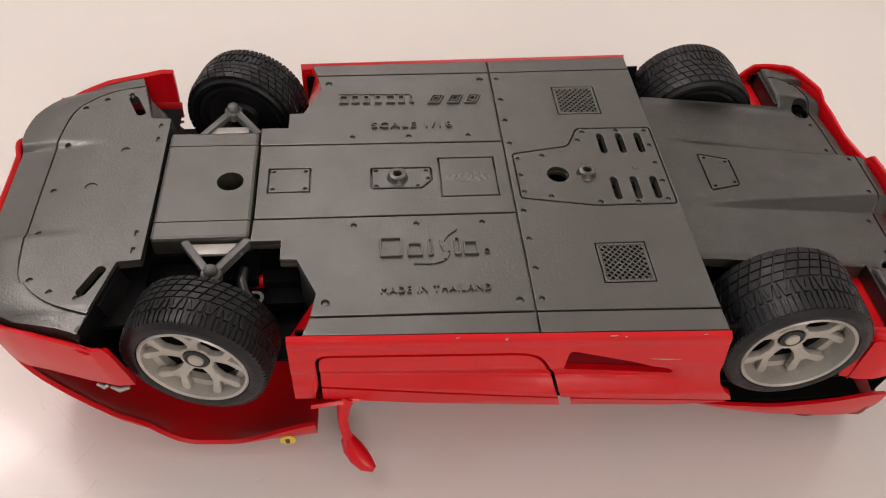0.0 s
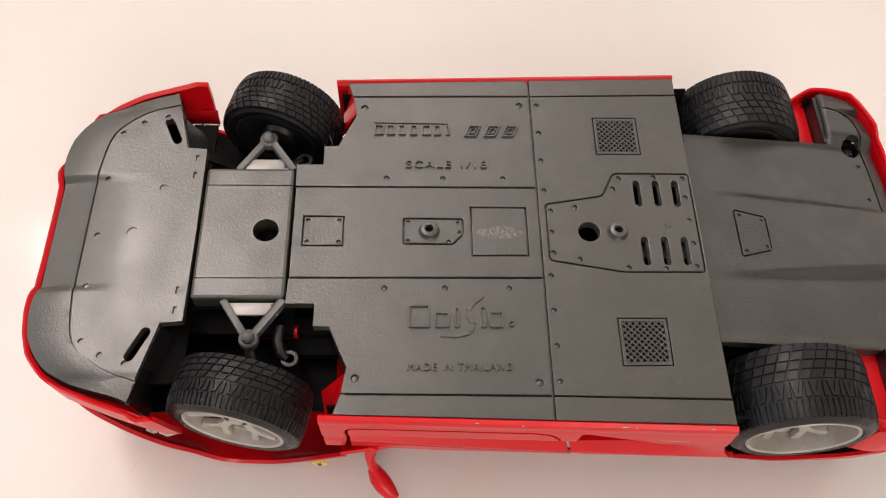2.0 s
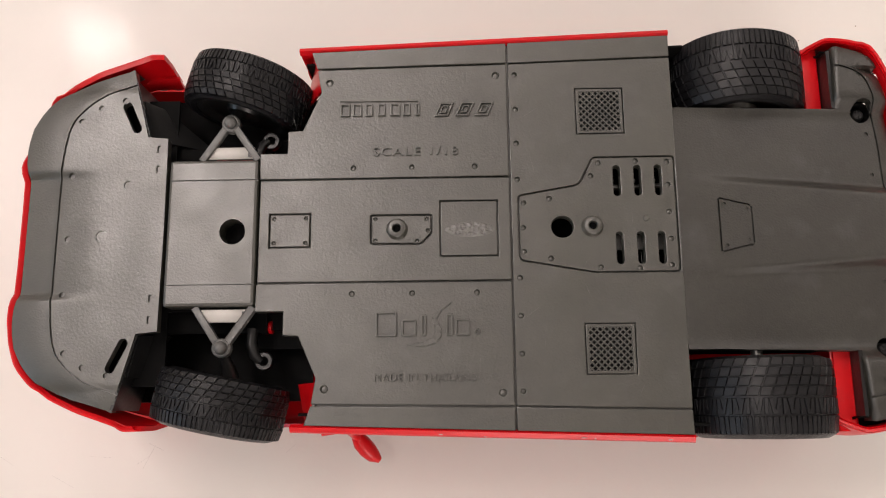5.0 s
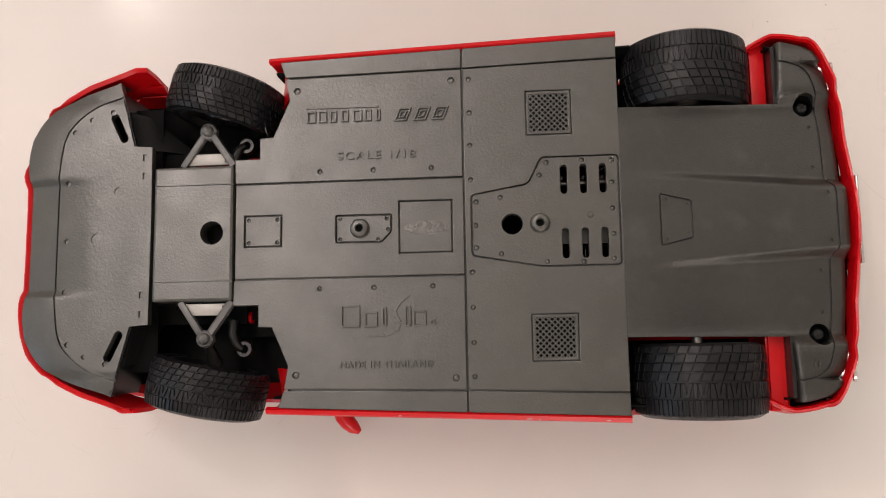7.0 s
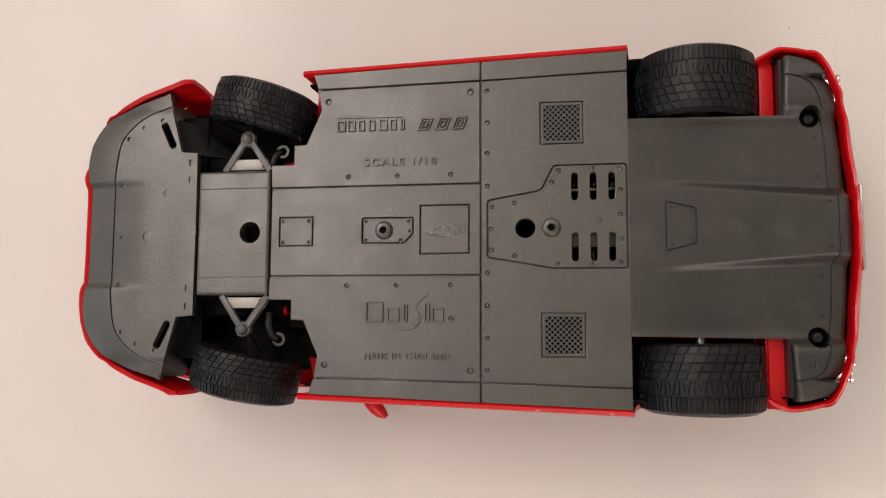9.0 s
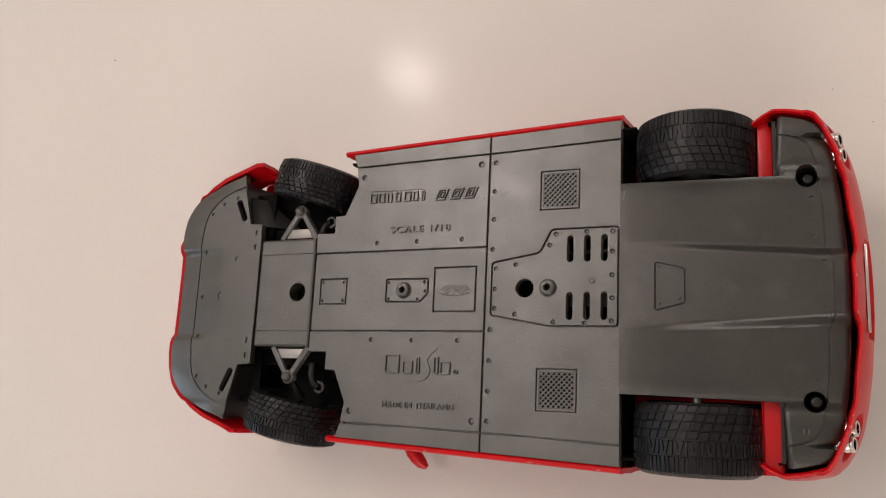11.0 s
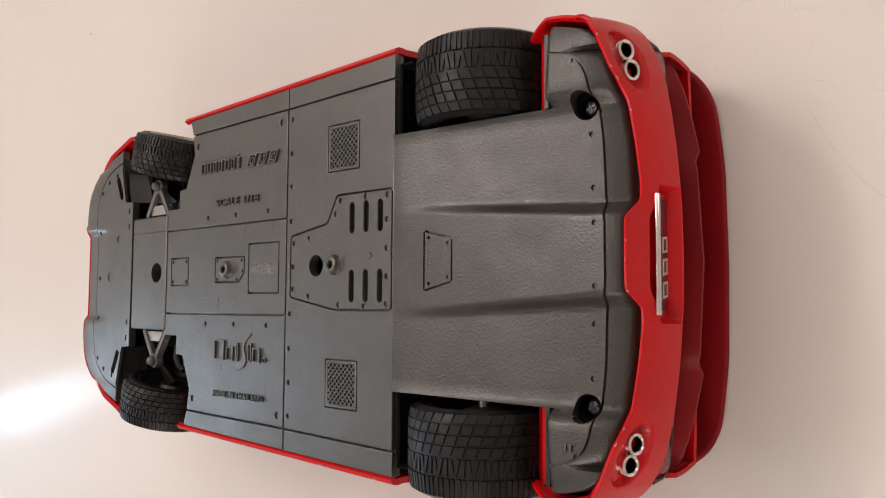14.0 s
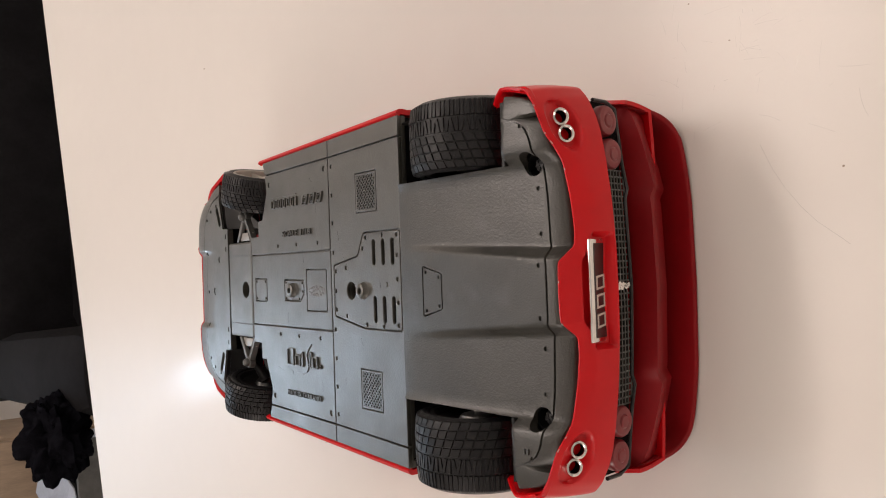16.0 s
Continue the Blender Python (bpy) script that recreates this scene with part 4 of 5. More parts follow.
def wheel(x, y, z, r, w, rim_r, side, turn, dish):
    """A wheel whose outer face looks to side (+1 or -1 in y), steered by turn degrees."""
    m = Matrix.Translation((x, y, z)) @ Matrix.Rotation(radians(turn), 4, "Z")

    def put(bm):
        bmesh.ops.transform(bm, matrix=m, verts=bm.verts[:])
        return bm

    h = w / 2
    barrel = lathe([(side * (h - 0.5), rim_r + 0.35), (side * (h - 0.1), rim_r), (side * (h - 0.5), rim_r - 0.55), (side * (h - dish - 1.6), rim_r - 0.9), (side * (h - dish - 1.9), rim_r - 2.5), (side * (h - dish - 4.2), rim_r - 2.7), (-side * (h - 2.0), rim_r - 0.9), (-side * (h - 0.6), rim_r - 0.3), (-side * (h - 1.0), rim_r + 0.3)], 56)
    hub = part("wheel", put(barrel), RIM, car, "silver-grey five-spoke wheel with a fat black tyre", 45)
    part("tyre", put(tyre_mesh(r, w, rim_r + 0.2)), RUBBER, hub, "black rubber tyre")
    part("tread", put(tread_mesh(r, w, side)), RUBBER, hub)
    face = rim_face(rim_r - 0.4)
    up = Matrix.Rotation(radians(-90 if side > 0 else 90), 4, "X")
    bmesh.ops.transform(face, matrix=Matrix.Translation((0, side * (h - dish), 0)) @ up, verts=face.verts[:])
    part("spokes", put(face), RIM, hub)
    k = h - dish
    cap = lathe([(side * (k - 3.0), 0.0), (side * (k - 3.0), 1.9), (side * (k - 0.7), 1.9), (side * (k - 0.3), 1.7), (side * (k - 0.1), 1.1), (side * (k - 0.35), 0.0)], 24)
    part("hub_cap", put(cap), RIM, hub)
    # dark ring puts the shade of the hub recess into colour
    ring = lathe([(side * (k - 2.0), 1.9), (side * (k - 0.75), 1.9), (side * (k - 0.75), 3.0), (side * (k - 2.0), 3.2), (side * (k - 2.0), 1.9)], 24)
    part("hub_ring", put(ring), RIM_DARK, hub)
    # black disc added behind the spokes to darken the openings
    back = lathe([(side * (h - dish - 4.2), 0.0), (side * (h - dish - 3.6), rim_r - 0.95), (side * (h - dish - 4.6), rim_r - 0.95), (side * (h - dish - 4.6), 0.0)], 40)
    part("spoke_shade_disc", put(back), LINER_AND_SHADE, hub)
    inner = lathe([(-side * (h - 2.0), 0.0), (-side * (h - 2.0), 3.2), (-side * (h - 3.4), 4.6), (-side * (h - 2.0), rim_r - 2.0), (-side * (h - 0.5), rim_r - 0.9), (-side * (h - 0.4), rim_r + 0.3), (-side * (h - 1.2), rim_r + 0.3)], 32)
    part("inner_hub", put(inner), PLASTIC_DARK, hub)
    nut = lathe([(-side * (h - 3.0), 0.0), (-side * (h - 3.0), rim_r * 0.42), (-side * (h - 1.6), rim_r * 0.36), (-side * (h - 1.0), rim_r * 0.2), (-side * (h - 0.8), 0.0)], 20)
    part("axle_boss", put(nut), STEEL if w > 18 else PLASTIC_DARK, hub)
    return hub


wheel(-70.1, -44.7, -9.6, 17.4, 14.6, 12.6, -1, -12, 2.0)
wheel(-65.6, 41.4, -8.8, 17.2, 14.6, 12.6, 1, -15, 2.0)
wheel(72.3, -44.4, -10.9, 18.4, 20.4, 13.7, -1, 0, 4.2)
wheel(72.7, 43.3, -12.3, 18.4, 20.4, 13.7, 1, 0, 4.2)
part("rear_axle", tube([(72.4, -36, -10.9), (72.6, 36, -12.3)], 1.6), STEEL, car)


# --- red bodywork
INTAKE = rounded([(14.8, -5.0), (14.3, -13.4), (39.8, -18.4), (43.0, -17.2), (40.4, -13.9), (31.5, -10.0)], 1.8, 4)
DOOR = rounded([(-43.0, -6.4), (3.4, -6.4), (7.2, -7.3), (9.5, -10.4), (12.5, -18.4), (15.6, -27.6), (17.6, -35.0), (17.8, -60.0), (-43.0, -60.0)], 2.4, 5)


def prism(pts, y0, y1, inner=None):
    """A closed block between the outline pts at y0 and the outline inner (or pts) at y1, in x and z."""
    bm = bmesh.new()
    a = [bm.verts.new((x, y0, z)) for x, z in pts]
    c = [bm.verts.new((x, y1, z)) for x, z in (inner or pts)]
    bm.faces.new(a)
    bm.faces.new(list(reversed(c)))
    for i in range(len(a)):
        j = (i + 1) % len(a)
        bm.faces.new((a[i], c[i], c[j], a[j]))
    bmesh.ops.recalc_face_normals(bm, faces=bm.faces[:])
    return bm


def side_y(x, z):
    w = 51.5 + (x + 49) * 3.3 / 101
    d = along([(-50, 0.1), (-43, 0.4), (-15, 1.7), (10, 3.0), (40, 2.6), (50, 0.6), (60, 0.2)], x)
    zl = along([(-43, -14.0), (-13, -16.6), (10, -19.0), (45, -20.4)], x)
    prof = [(-40, -3.4), (-33, -1.8), (-28, -0.4), (zl - 4.5, 0.35), (zl - 2.4, 0.1 - 0.45 * d), (zl - 0.6, 0.2 - d), (zl + 0.4, 0.25 - d), (-12.4, 0.5), (-11.2, 0.72), (-6, 0.6), (-3.6, 0.45), (-2.2, 0.7), (-1.0, 0.72), (-0.2, 0.35), (0.2, -0.05), (0.4, -0.7)]
    y = w + along(prof, z)
    return y


def belt(x):
    return along([(-50, -18.0), (-43, -19.1), (-15.8, -22.7), (14.7, -26.4), (61.5, -31.6)], x)


for s in (1, -1):
    def patch(xa, xb, za, zb, nu, nv, thick=-1.4):
        """A piece of the flank: xa, xb give the ends for a height, za, zb the heights for an x."""
        def at(u, v):
            x = xa(-10) + (xb(-10) - xa(-10)) * u
            z = za(x) + (zb(x) - za(x)) * v
            x = xa(z) + (xb(z) - xa(z)) * u
            z = za(x) + (zb(x) - za(x)) * v
            return (x, s * side_y(x, z), z)
        bm = surface(at, steps(0, 1, nu), steps(0, 1, nv))
        thicken(bm, 1.6)
        return bm

    top = lambda x: 0.4
    k = lambda v: (lambda z: v)
    arch_edge = lambda z: along([(-32, 62.5), (-27, 60.2), (-24.7, 58.1), (-21.6, 55.7), (-15.7, 53.6), (-10, 52.8), (-4, 52.3), (0, 51.8)], z)
    skin = patch(k(-49.7), arch_edge, top, lambda x: along([(-44.25, -24.6), (-44.15, belt(x) + 0.5)], x), 112, 46)
    skin = cut(skin, prism(grown(DOOR, 0.85), s * 40.0, s * 70.0))
    flank = part("side_panel", cut(skin, prism(INTAKE, s * 40.0, s * 70.0)), RED, car, "glossy red side panel with a chipped sill edge and an air intake", 30)
    skin = patch(k(-44.5), k(19.0), lambda x: -4.5, lambda x: belt(x) + 0.5, 64, 34)
    door = part("door", cut(skin, prism(DOOR, s * 40.0, s * 70.0), "INTERSECT"), RED, car, "closed red car door with a scalloped flank", 30)
    skin = patch(k(-44.5), k(19.0), lambda x: belt(x) - 0.5, lambda x: belt(x) - 5.9, 44, 8)
    part("door_top", cut(skin, prism(DOOR, s * 40.0, s * 70.0), "INTERSECT"), RED, door, sharp=30)
    part("quarter_top", patch(lambda z: 18.9 + 0.25 * (-28 - z), k(60.5), lambda x: belt(x) - 0.5, lambda x: belt(x) - along([(15, 5.2), (45, 4.4), (52, 3.2), (60.5, 0.9)], x), 36, 6), RED, flank)
    # near-black backing added behind the flank to shade its gaps
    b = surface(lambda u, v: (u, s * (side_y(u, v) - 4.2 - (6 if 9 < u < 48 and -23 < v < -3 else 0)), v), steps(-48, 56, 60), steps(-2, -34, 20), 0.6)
    part("flank_shade_backing", b, LINER_AND_SHADE, flank)
    # black strip sunk in the belt gap stands for its shade
    b = surface(lambda u, v: (u, s * (side_y(u, belt(u)) - 1.0), belt(u) + v), steps(-43, 59, 50), [-0.65, 0.65], 0.3)
    part("shut_line_shade", b, LINER_AND_SHADE, flank)
    b = prism(grown(INTAKE, 0.5), s * 51.6, s * 46.0, grown(INTAKE, -1.6))
    b.faces.ensure_lookup_table()
    bmesh.ops.delete(b, geom=[b.faces[0]], context="FACES")
    # the duct's shade is put into its red
    part("intake_duct", b, RED_SHADED, flank, "inside of the air intake, its red darkened for shade")
    if s < 0:
        for x, z, ln, hi in ((-0.4, -0.35, 0.36, 0.5), (-11.5, 0.05, 0.5, 0.1), (24.2, 0.05, 0.9, 0.14), (27.0, -0.1, 0.3, 0.2), (45.5, 0.1, 0.6, 0.1)):
            b = bmesh.new()
            bmesh.ops.create_icosphere(b, subdivisions=2, radius=1.0)
            for v in b.verts:
                k_ = 1 + 0.5 * noise.noise(v.co * 2.2 + Vector((x, 0, 0)))
                v.co = Vector((x + v.co.x * ln * k_, s * (side_y(x, z) + 0.02) + v.co.y * 0.12, z + v.co.z * hi * k_))
            part("paint_chip", b, CHIP, flank, "bare chipped paint")
        b = tube([(34.5, s * (side_y(34.5, -8.6) + 0.02), -8.6), (38.0, s * (side_y(38, -8.7) + 0.05), -8.8), (42.5, s * (side_y(42.5, -9.0) + 0.02), -9.0)], [0.03, 0.16, 0.03], 6)
        part("paint_scratch", b, CHIP, flank, "pale scratch in the red paint")


# front bumper: a skin round the nose, from the undertray's edge down to the lid line
NOSE = [(-86.0, 51.4), (-90.0, 51.5), (-97.0, 49.5), (-105.0, 46.8), (-113.0, 43.4), (-118.6, 39.8), (-122.6, 34.8), (-124.6, 28.5), (-125.5, 22.5), (-125.4, 18.8), (-124.9, 15.8), (-124.7, 8.0), (-124.7, 0.0)]


def smooth_line(pts, n):
    """n + 1 points at even steps of a line of points."""
    pts = [Vector(p) for p in pts]
    ds = [0.0]
    for a, b_ in zip(pts, pts[1:]):
        ds.append(ds[-1] + (b_ - a).length)
    out = []
    for t in steps(0, ds[-1], n):
        i = max(j for j in range(len(ds)) if ds[j] <= t + 1e-9)
        i = min(i, len(pts) - 2)
        f_ = (t - ds[i]) / (ds[i + 1] - ds[i])
        out.append(pts[i].lerp(pts[i + 1], f_))
    return out


half_nose = smooth_line([(x, y) for x, y in NOSE], 40)
line = [(p.x, p.y) for p in half_nose] + [(p.x, -p.y) for p in reversed(half_nose[:-1])]


def bumper_at(i, v):
    x, y = line[i]
    a = abs(y)
    ta, tb = Vector(line[max(0, i - 1)]), Vector(line[min(len(line) - 1, i + 1)])
    d = (tb - ta).normalized()
    n = Vector((d.y, -d.x))
    if n.dot(Vector((x + 100, y))) < 0:
        n = -n
    # (offset outwards, z) down the skin
    zt = front_z(min(x + 1.2, -95.5), min(a, 46.8)) - 0.3
    if y > 0:  # this corner of the nose hangs lower than the undertray
        zt -= 3.6 * ease(19, 27, y) * (1 - ease(35.5, 40.5, y))
    prof = [(0.0, -1.3, -0.5), (0.14, -0.45, 0.3), (0.26, 0.05, 0.0), (0.4, 0.1, -1.2), (0.7, 0.0, -7.0), (1.0, -1.2, -15.2 + max(-2.2, zt * 0.3))]
    for p, q_ in zip(prof, prof[1:]):
        if p[0] <= v <= q_[0]:
            f_ = (v - p[0]) / (q_[0] - p[0])
            off, dz = p[1] + (q_[1] - p[1]) * f_, p[2] + (q_[2] - p[2]) * f_
            break
    else:
        off, dz = prof[-1][1:]
    x -= ease(-98, -86, x) * (2.0 if y > 0 else 4.6 * (1 - v) ** 1.3)
    return (x + n.x * off, y + n.y * off, zt + dz)


b = surface(bumper_at, list(range(len(line))), [0, 0.07, 0.14, 0.2, 0.26, 0.33, 0.4, 0.55, 0.7, 0.85, 1.0])
thicken(b, 1.3)
bumper = part("front_bumper", b, RED, car, "glossy red nose bumper with worn edges")
for s in (1, -1):
    if s > 0:  # the skin's lower edge, stepped inwards at the bumper's end
        b = surface(lambda u, v: (-97.0 + 9.9 * u, s * (49.0 + 0.5 * u - 0.5 * math.sin(3.14 * v) - 1.1 * v), -11.6 - 0.6 * u - 4.4 * v), steps(0, 1, 6), steps(0, 1, 6), 0.9)
        part("arch_flange", b, RED, bumper)
    b = surface(lambda u, v: (-90.9 - 2.6 * v + (15.0 - 11.0 * v) * u * (1.0 if s > 0 else 0.3), s * (26.8 + 11.0 * v - 0.6 * u), -2.4 - 11.5 * u ** 0.8 * (1 - 0.5 * v)), steps(0, 1, 10), steps(0, 1, 8), 0.8)
    part("arch_liner", b, PLASTIC_DARK, bumper, "dark grey inner wheel-arch liner")
    b = tube([(-95.5, s * 48.4, -18.6), (-93.8, s * 48.9, -19.4), (-92.6, s * 49.0, -18.4)], [0.45, 0.6, 0.4])
    join(b, tube([(-92.4, s * 49.0, -19.2), (-90.4, s * 49.3, -20.2), (-88.0, s * 49.2, -19.6)], [0.4, 0.75, 0.4]))
    part("lamp_hinge", b, STEEL, bumper, "small chromed lamp bracket")


# front lid, sagging open until it rests on the table
LIP = [(-123, -15.5), (-114, -20.5), (-102, -27.0), (-92, -34.0), (-88.6, -34.2), (-87.0, -36.5), (-83, -42.2), (-78.1, -45.0), (-66.6, -45.4), (-60, -43.2), (-56, -41.0), (-52.5, -39.9), (-46.6, -39.0)]
CROWN = [(-124, -19.5), (-114, -27.5), (-102, -36.0), (-90, -44.0), (-80, -49.5), (-66, -52.2), (-55, -52.6), (-46, -52.2)]
LID_W = [(-124, 30.0), (-120, 36.5), (-114, 42.4), (-102, 47.6), (-92, 50.0), (-80, 51.0), (-66, 51.4), (-52, 51.4), (-46, 50.4)]


def lid_at(x, t):
    """t runs from -1 to 1 across the lid."""
    w, ze, zc = soft(LID_W, x), soft(LIP, x, 2.5), soft(CROWN, x)
    a = abs(t)
    if t > 0:  # the lid sags less on this side
        k = ease(-106, -97, x) * (1 - ease(-87, -78, x))
        ze, w = ze + 11.0 * k, w + 0.4 * k
    zs = min(ze - 1.0, zc + 5.0)
    if a > 0.86:
        f_ = (a - 0.86) / 0.14
        y, z = w * (0.955 + 0.045 * math.sin(f_ * 1.57)), zs + (ze - zs) * f_
    else:
        f_ = a / 0.86
        y, z = w * 0.955 * f_, zc + (zs - zc) * f_ ** 5
    return (x, math.copysign(y, t), z)


ts = [-1, -0.97, -0.94, -0.9, -0.86, -0.83, -0.8, -0.74, -0.66, -0.5, -0.25, 0, 0.25, 0.5, 0.66, 0.74, 0.8, 0.83, 0.86, 0.9, 0.94, 0.97, 1]
b = surface(lid_at, sorted({*steps(-124, -46, 40), -88.6, -87.0, -78.1, -66.6}), ts)
thicken(b, 1.1)
lid = part("front_lid", b, RED, car, "red front lid hanging open towards the table")
b = lathe([(0.0, 0.0), (0.0, 2.0), (0.35, 1.9), (0.4, 0.0)], 20, "z")
for v in b.verts:
    v.co = Vector((-53.4 + v.co.x * 1.1, -51.3 - v.co.z, -44.6 + v.co.y * 0.95))
part("badge", b, BRASS, lid, "small yellow fender badge")
b = bmesh.new()
box(b, -54.0, -52.9, -51.95, -51.6, -45.6, -43.6, bevel=0.15)
part("badge_mark", b, PLATE_BLACK, lid)

# cabin between the flanks: dark glass and red roof, the car's rest on the table
CABIN = [(-46, 44, -30), (-36, 43, -39), (-22, 41, -47), (-8, 39, -51.5), (10, 38, -53.0), (26, 38, -51.8), (42, 38, -48)]


def cabin_at(i, t):
    x, w, zc = CABIN[i]
    a = abs(t)
    y = w * math.copysign(math.sin(min(1.0, a) * 1.571) ** 0.8, t)
    z = zc + (-26 - zc) * a ** 3.2
    return (x, y * (1 + 0.22 * a ** 4), z)


b = surface(cabin_at, list(range(len(CABIN))), steps(-1, 1, 24), 1.0)
part("cabin_roof", b, RED, car, "red cabin roof pressed against the table")
b = surface(lambda u, v: (-46.5 + 11 * u, 42 * v, -29 - 10.5 * u - 0.8 * (1 - v * v)), steps(0, 1, 5), steps(-1, 1, 12), 0.6)
part("windscreen", b, GLASS_DARK, car, "smoked clear plastic windscreen")

# door mirror: arm and teardrop shell
b = tube([(-37.0, -50.6, -25.5), (-38.2, -51.6, -28.5), (-38.6, -52.6, -33.0), (-38.2, -53.6, -37.5), (-37.4, -54.4, -40.0)], [2.0, 1.8, 1.35, 1.25, 1.3], 12)
mirror = part("door_mirror", b, RED, car, "red door mirror on a slim curved arm")
b = tube([(-37.8, -52.8, -38.6), (-37.6, -54.2, -40.2), (-36.6, -56.0, -41.6), (-35.0, -58.0, -42.6), (-33.1, -60.0, -43.4), (-31.2, -61.4, -43.8)], [0.6, 1.9, 2.6, 2.7, 2.2, 0.9], 14)
part("mirror_shell", b, RED, mirror)

# --- tail: bumper skin, exhausts, plate, lamp panel, engine cover and wing
TAIL_TOP = [(-50.0, 89.0, -6.5), (-52.0, 92.5, -4.6), (-53.4, 96.0, -3.2), (-52.5, 101.0, -2.4), (-50.6, 107.3, -2.1), (-47.4, 109.4, -2.2), (-42.5, 111.5, -2.3), (-39.0, 112.9, -2.6), (-35.6, 113.7, -5.0), (-32.0, 115.1, -6.2), (-23.3, 115.9, -7.6), (-15.4, 117.0, -7.5), (-11.2, 117.2, -7.0), (-9.0, 116.4, -4.4), (-7.4, 116.0, -2.4), (0.0, 116.2, -2.0)]
TAIL_LOW = [(-52.0, 89.0, -24.5), (-53.6, 92.5, -24.0), (-54.6, 96.5, -23.0), (-54.4, 102.5, -21.0), (-52.6, 109.2, -18.9), (-49.4, 112.4, -18.5), (-44.5, 115.2, -18.3), (-40.0, 116.8, -18.2), (-36.0, 117.7, -18.1), (-32.0, 118.5, -18.0), (-23.3, 119.7, -18.0), (-15.4, 120.4, -17.9), (-11.2, 120.7, -17.9), (-9.0, 120.8, -17.9), (-7.4, 120.9, -17.8), (0.0, 121.0, -17.8)]


# both lines are cut at the same shares of their corner points
def matched(ptsa, ptsb, per=9):
    la, lb = [], []
    for i in range(len(ptsa) - 1):
        for k_ in range(per):
            f_ = k_ / per
            for pts, out in ((ptsa, la), (ptsb, lb)):
                (y0, x0, z0), (y1, x1, z1) = pts[i], pts[i + 1]
                out.append(Vector((x0 + (x1 - x0) * f_, y0 + (y1 - y0) * f_, z0 + (z1 - z0) * f_)))
    for pts, out in ((ptsa, la), (ptsb, lb)):
        y0, x0, z0 = pts[-1]
        out.append(Vector((x0, y0, z0)))
    def both(l):
        # soften the corners
        for _ in range(4):
            l = [l[0]] + [l[i - 1] * 0.25 + l[i] * 0.5 + l[i + 1] * 0.25 for i in range(1, len(l) - 1)] + [l[-1]]
        return l + [Vector((p.x, -p.y, p.z)) for p in reversed(l[:-1])]
    return both(la), both(lb)


TA, TB = matched(TAIL_TOP, TAIL_LOW)


def tail_at(i, v):
    a, b_ = TA[i], TB[i]
    if v < 0:  # rolled lip in towards the undertray
        inward = Vector((-1, -0.25 * a.y / 54, 0)) if a.x > 105 else Vector((0, -math.copysign(1, a.y), 0))
        return a + inward * (1.15 * math.sqrt(-v)) + Vector((0, 0, 0.15 * math.sin(min(1.0, -v * 3) * 3.14) - 5.5 * v * v))
    p = a.lerp(b_, v)
    out = Vector((1, 0, 0)) if a.x > 108 else Vector((0.4, math.copysign(0.9, a.y), 0))
    p = p + out * (0.5 * math.sin(math.pi * v) ** 0.8)
    # number plate recess and exhaust recesses
    kp = (1 - ease(13.0, 14.6, abs(p.y))) * ease(0.36, 0.46, v) * (1 - ease(0.90, 0.97, v))
    ke = (1 - ease(0.7, 1.12, math.hypot((abs(p.y) - 41.4) / 6.2, (v - 0.36) / 0.27)))
    p.x = max(p.x - 2.3 * kp - 5.2 * ke * ease(0.10, 0.22, v), min(p.x, a.x + 0.35 * ease(0, 0.1, v)))
    return p


b = surface(tail_at, list(range(len(TA))), [-1, -0.75, -0.5, -0.25, 0.0, 0.02] + steps(0.04, 0.66, 34) + [0.7, 0.74, 0.8, 0.86, 0.9, 0.94, 0.97, 1.0])
thicken(b, 1.2)
rear_bumper = part("rear_bumper", b, RED, car, "glossy red rear bumper with exhaust recesses and a chipped edge")
for i, ln in ((36, 0.5), (40, 0.3), (69, 0.4), (77, 0.3), (104, 0.3), (112, 0.6), (115, 0.3), (124, 0.3)):
    i = int(i * 1.8)
    p, d = TA[i], (TA[i + 1] - TA[i - 1]).normalized()
    b = tube([p - d * ln, p - d * ln * 0.3 + Vector((0, 0, 0.12)), p + d * ln * 0.4 + Vector((0, 0, 0.1)), p + d * ln], [0.05, 0.17, 0.14, 0.05], 6)
    part("paint_chip", b, CHIP, rear_bumper, "bare chipped paint on the bumper edge")
for s in (1, -1):
    for y, x, z in ((43.3, 113.8, -7.4), (39.0, 114.7, -8.2)):
        t_ = lathe([(-8.0, 1.5), (0.0, 1.5), (0.25, 1.75), (0.0, 2.2), (-0.6, 2.3), (-0.9, 2.05), (-1.8, 2.35), (-3.4, 2.4), (-5.0, 2.1), (-8.0, 2.0)], 28)
        bmesh.ops.transform(t_, matrix=Matrix.Translation((x, s * y, z)) @ pose(0, 0, 0, 0, -18, 0) @ Matrix.Rotation(radians(-90), 4, "Z"), verts=t_.verts[:])
        part("exhaust_tip", t_, CHROME, rear_bumper, "chromed round exhaust tip")
        # near-black sleeve added in the chrome as the bore's shade
        t_ = lathe([(-4.0, 0.0), (-4.0, 1.46), (-0.35, 1.46), (-0.35, 1.52), (-4.6, 1.52)], 24)
        bmesh.ops.transform(t_, matrix=Matrix.Translation((x, s * y, z)) @ pose(0, 0, 0, 0, -18, 0) @ Matrix.Rotation(radians(-90), 4, "Z"), verts=t_.verts[:])
        part("exhaust_bore", t_, LINER_AND_SHADE, rear_bumper)
tilt = Matrix.Translation((118.2, 0, -13.4)) @ pose(0, 0, 0, 0, 14, 0)
b = bmesh.new()
box(b, -0.5, 0.45, -12.7, 12.7, -3.9, 3.9, tilt, bevel=0.3)
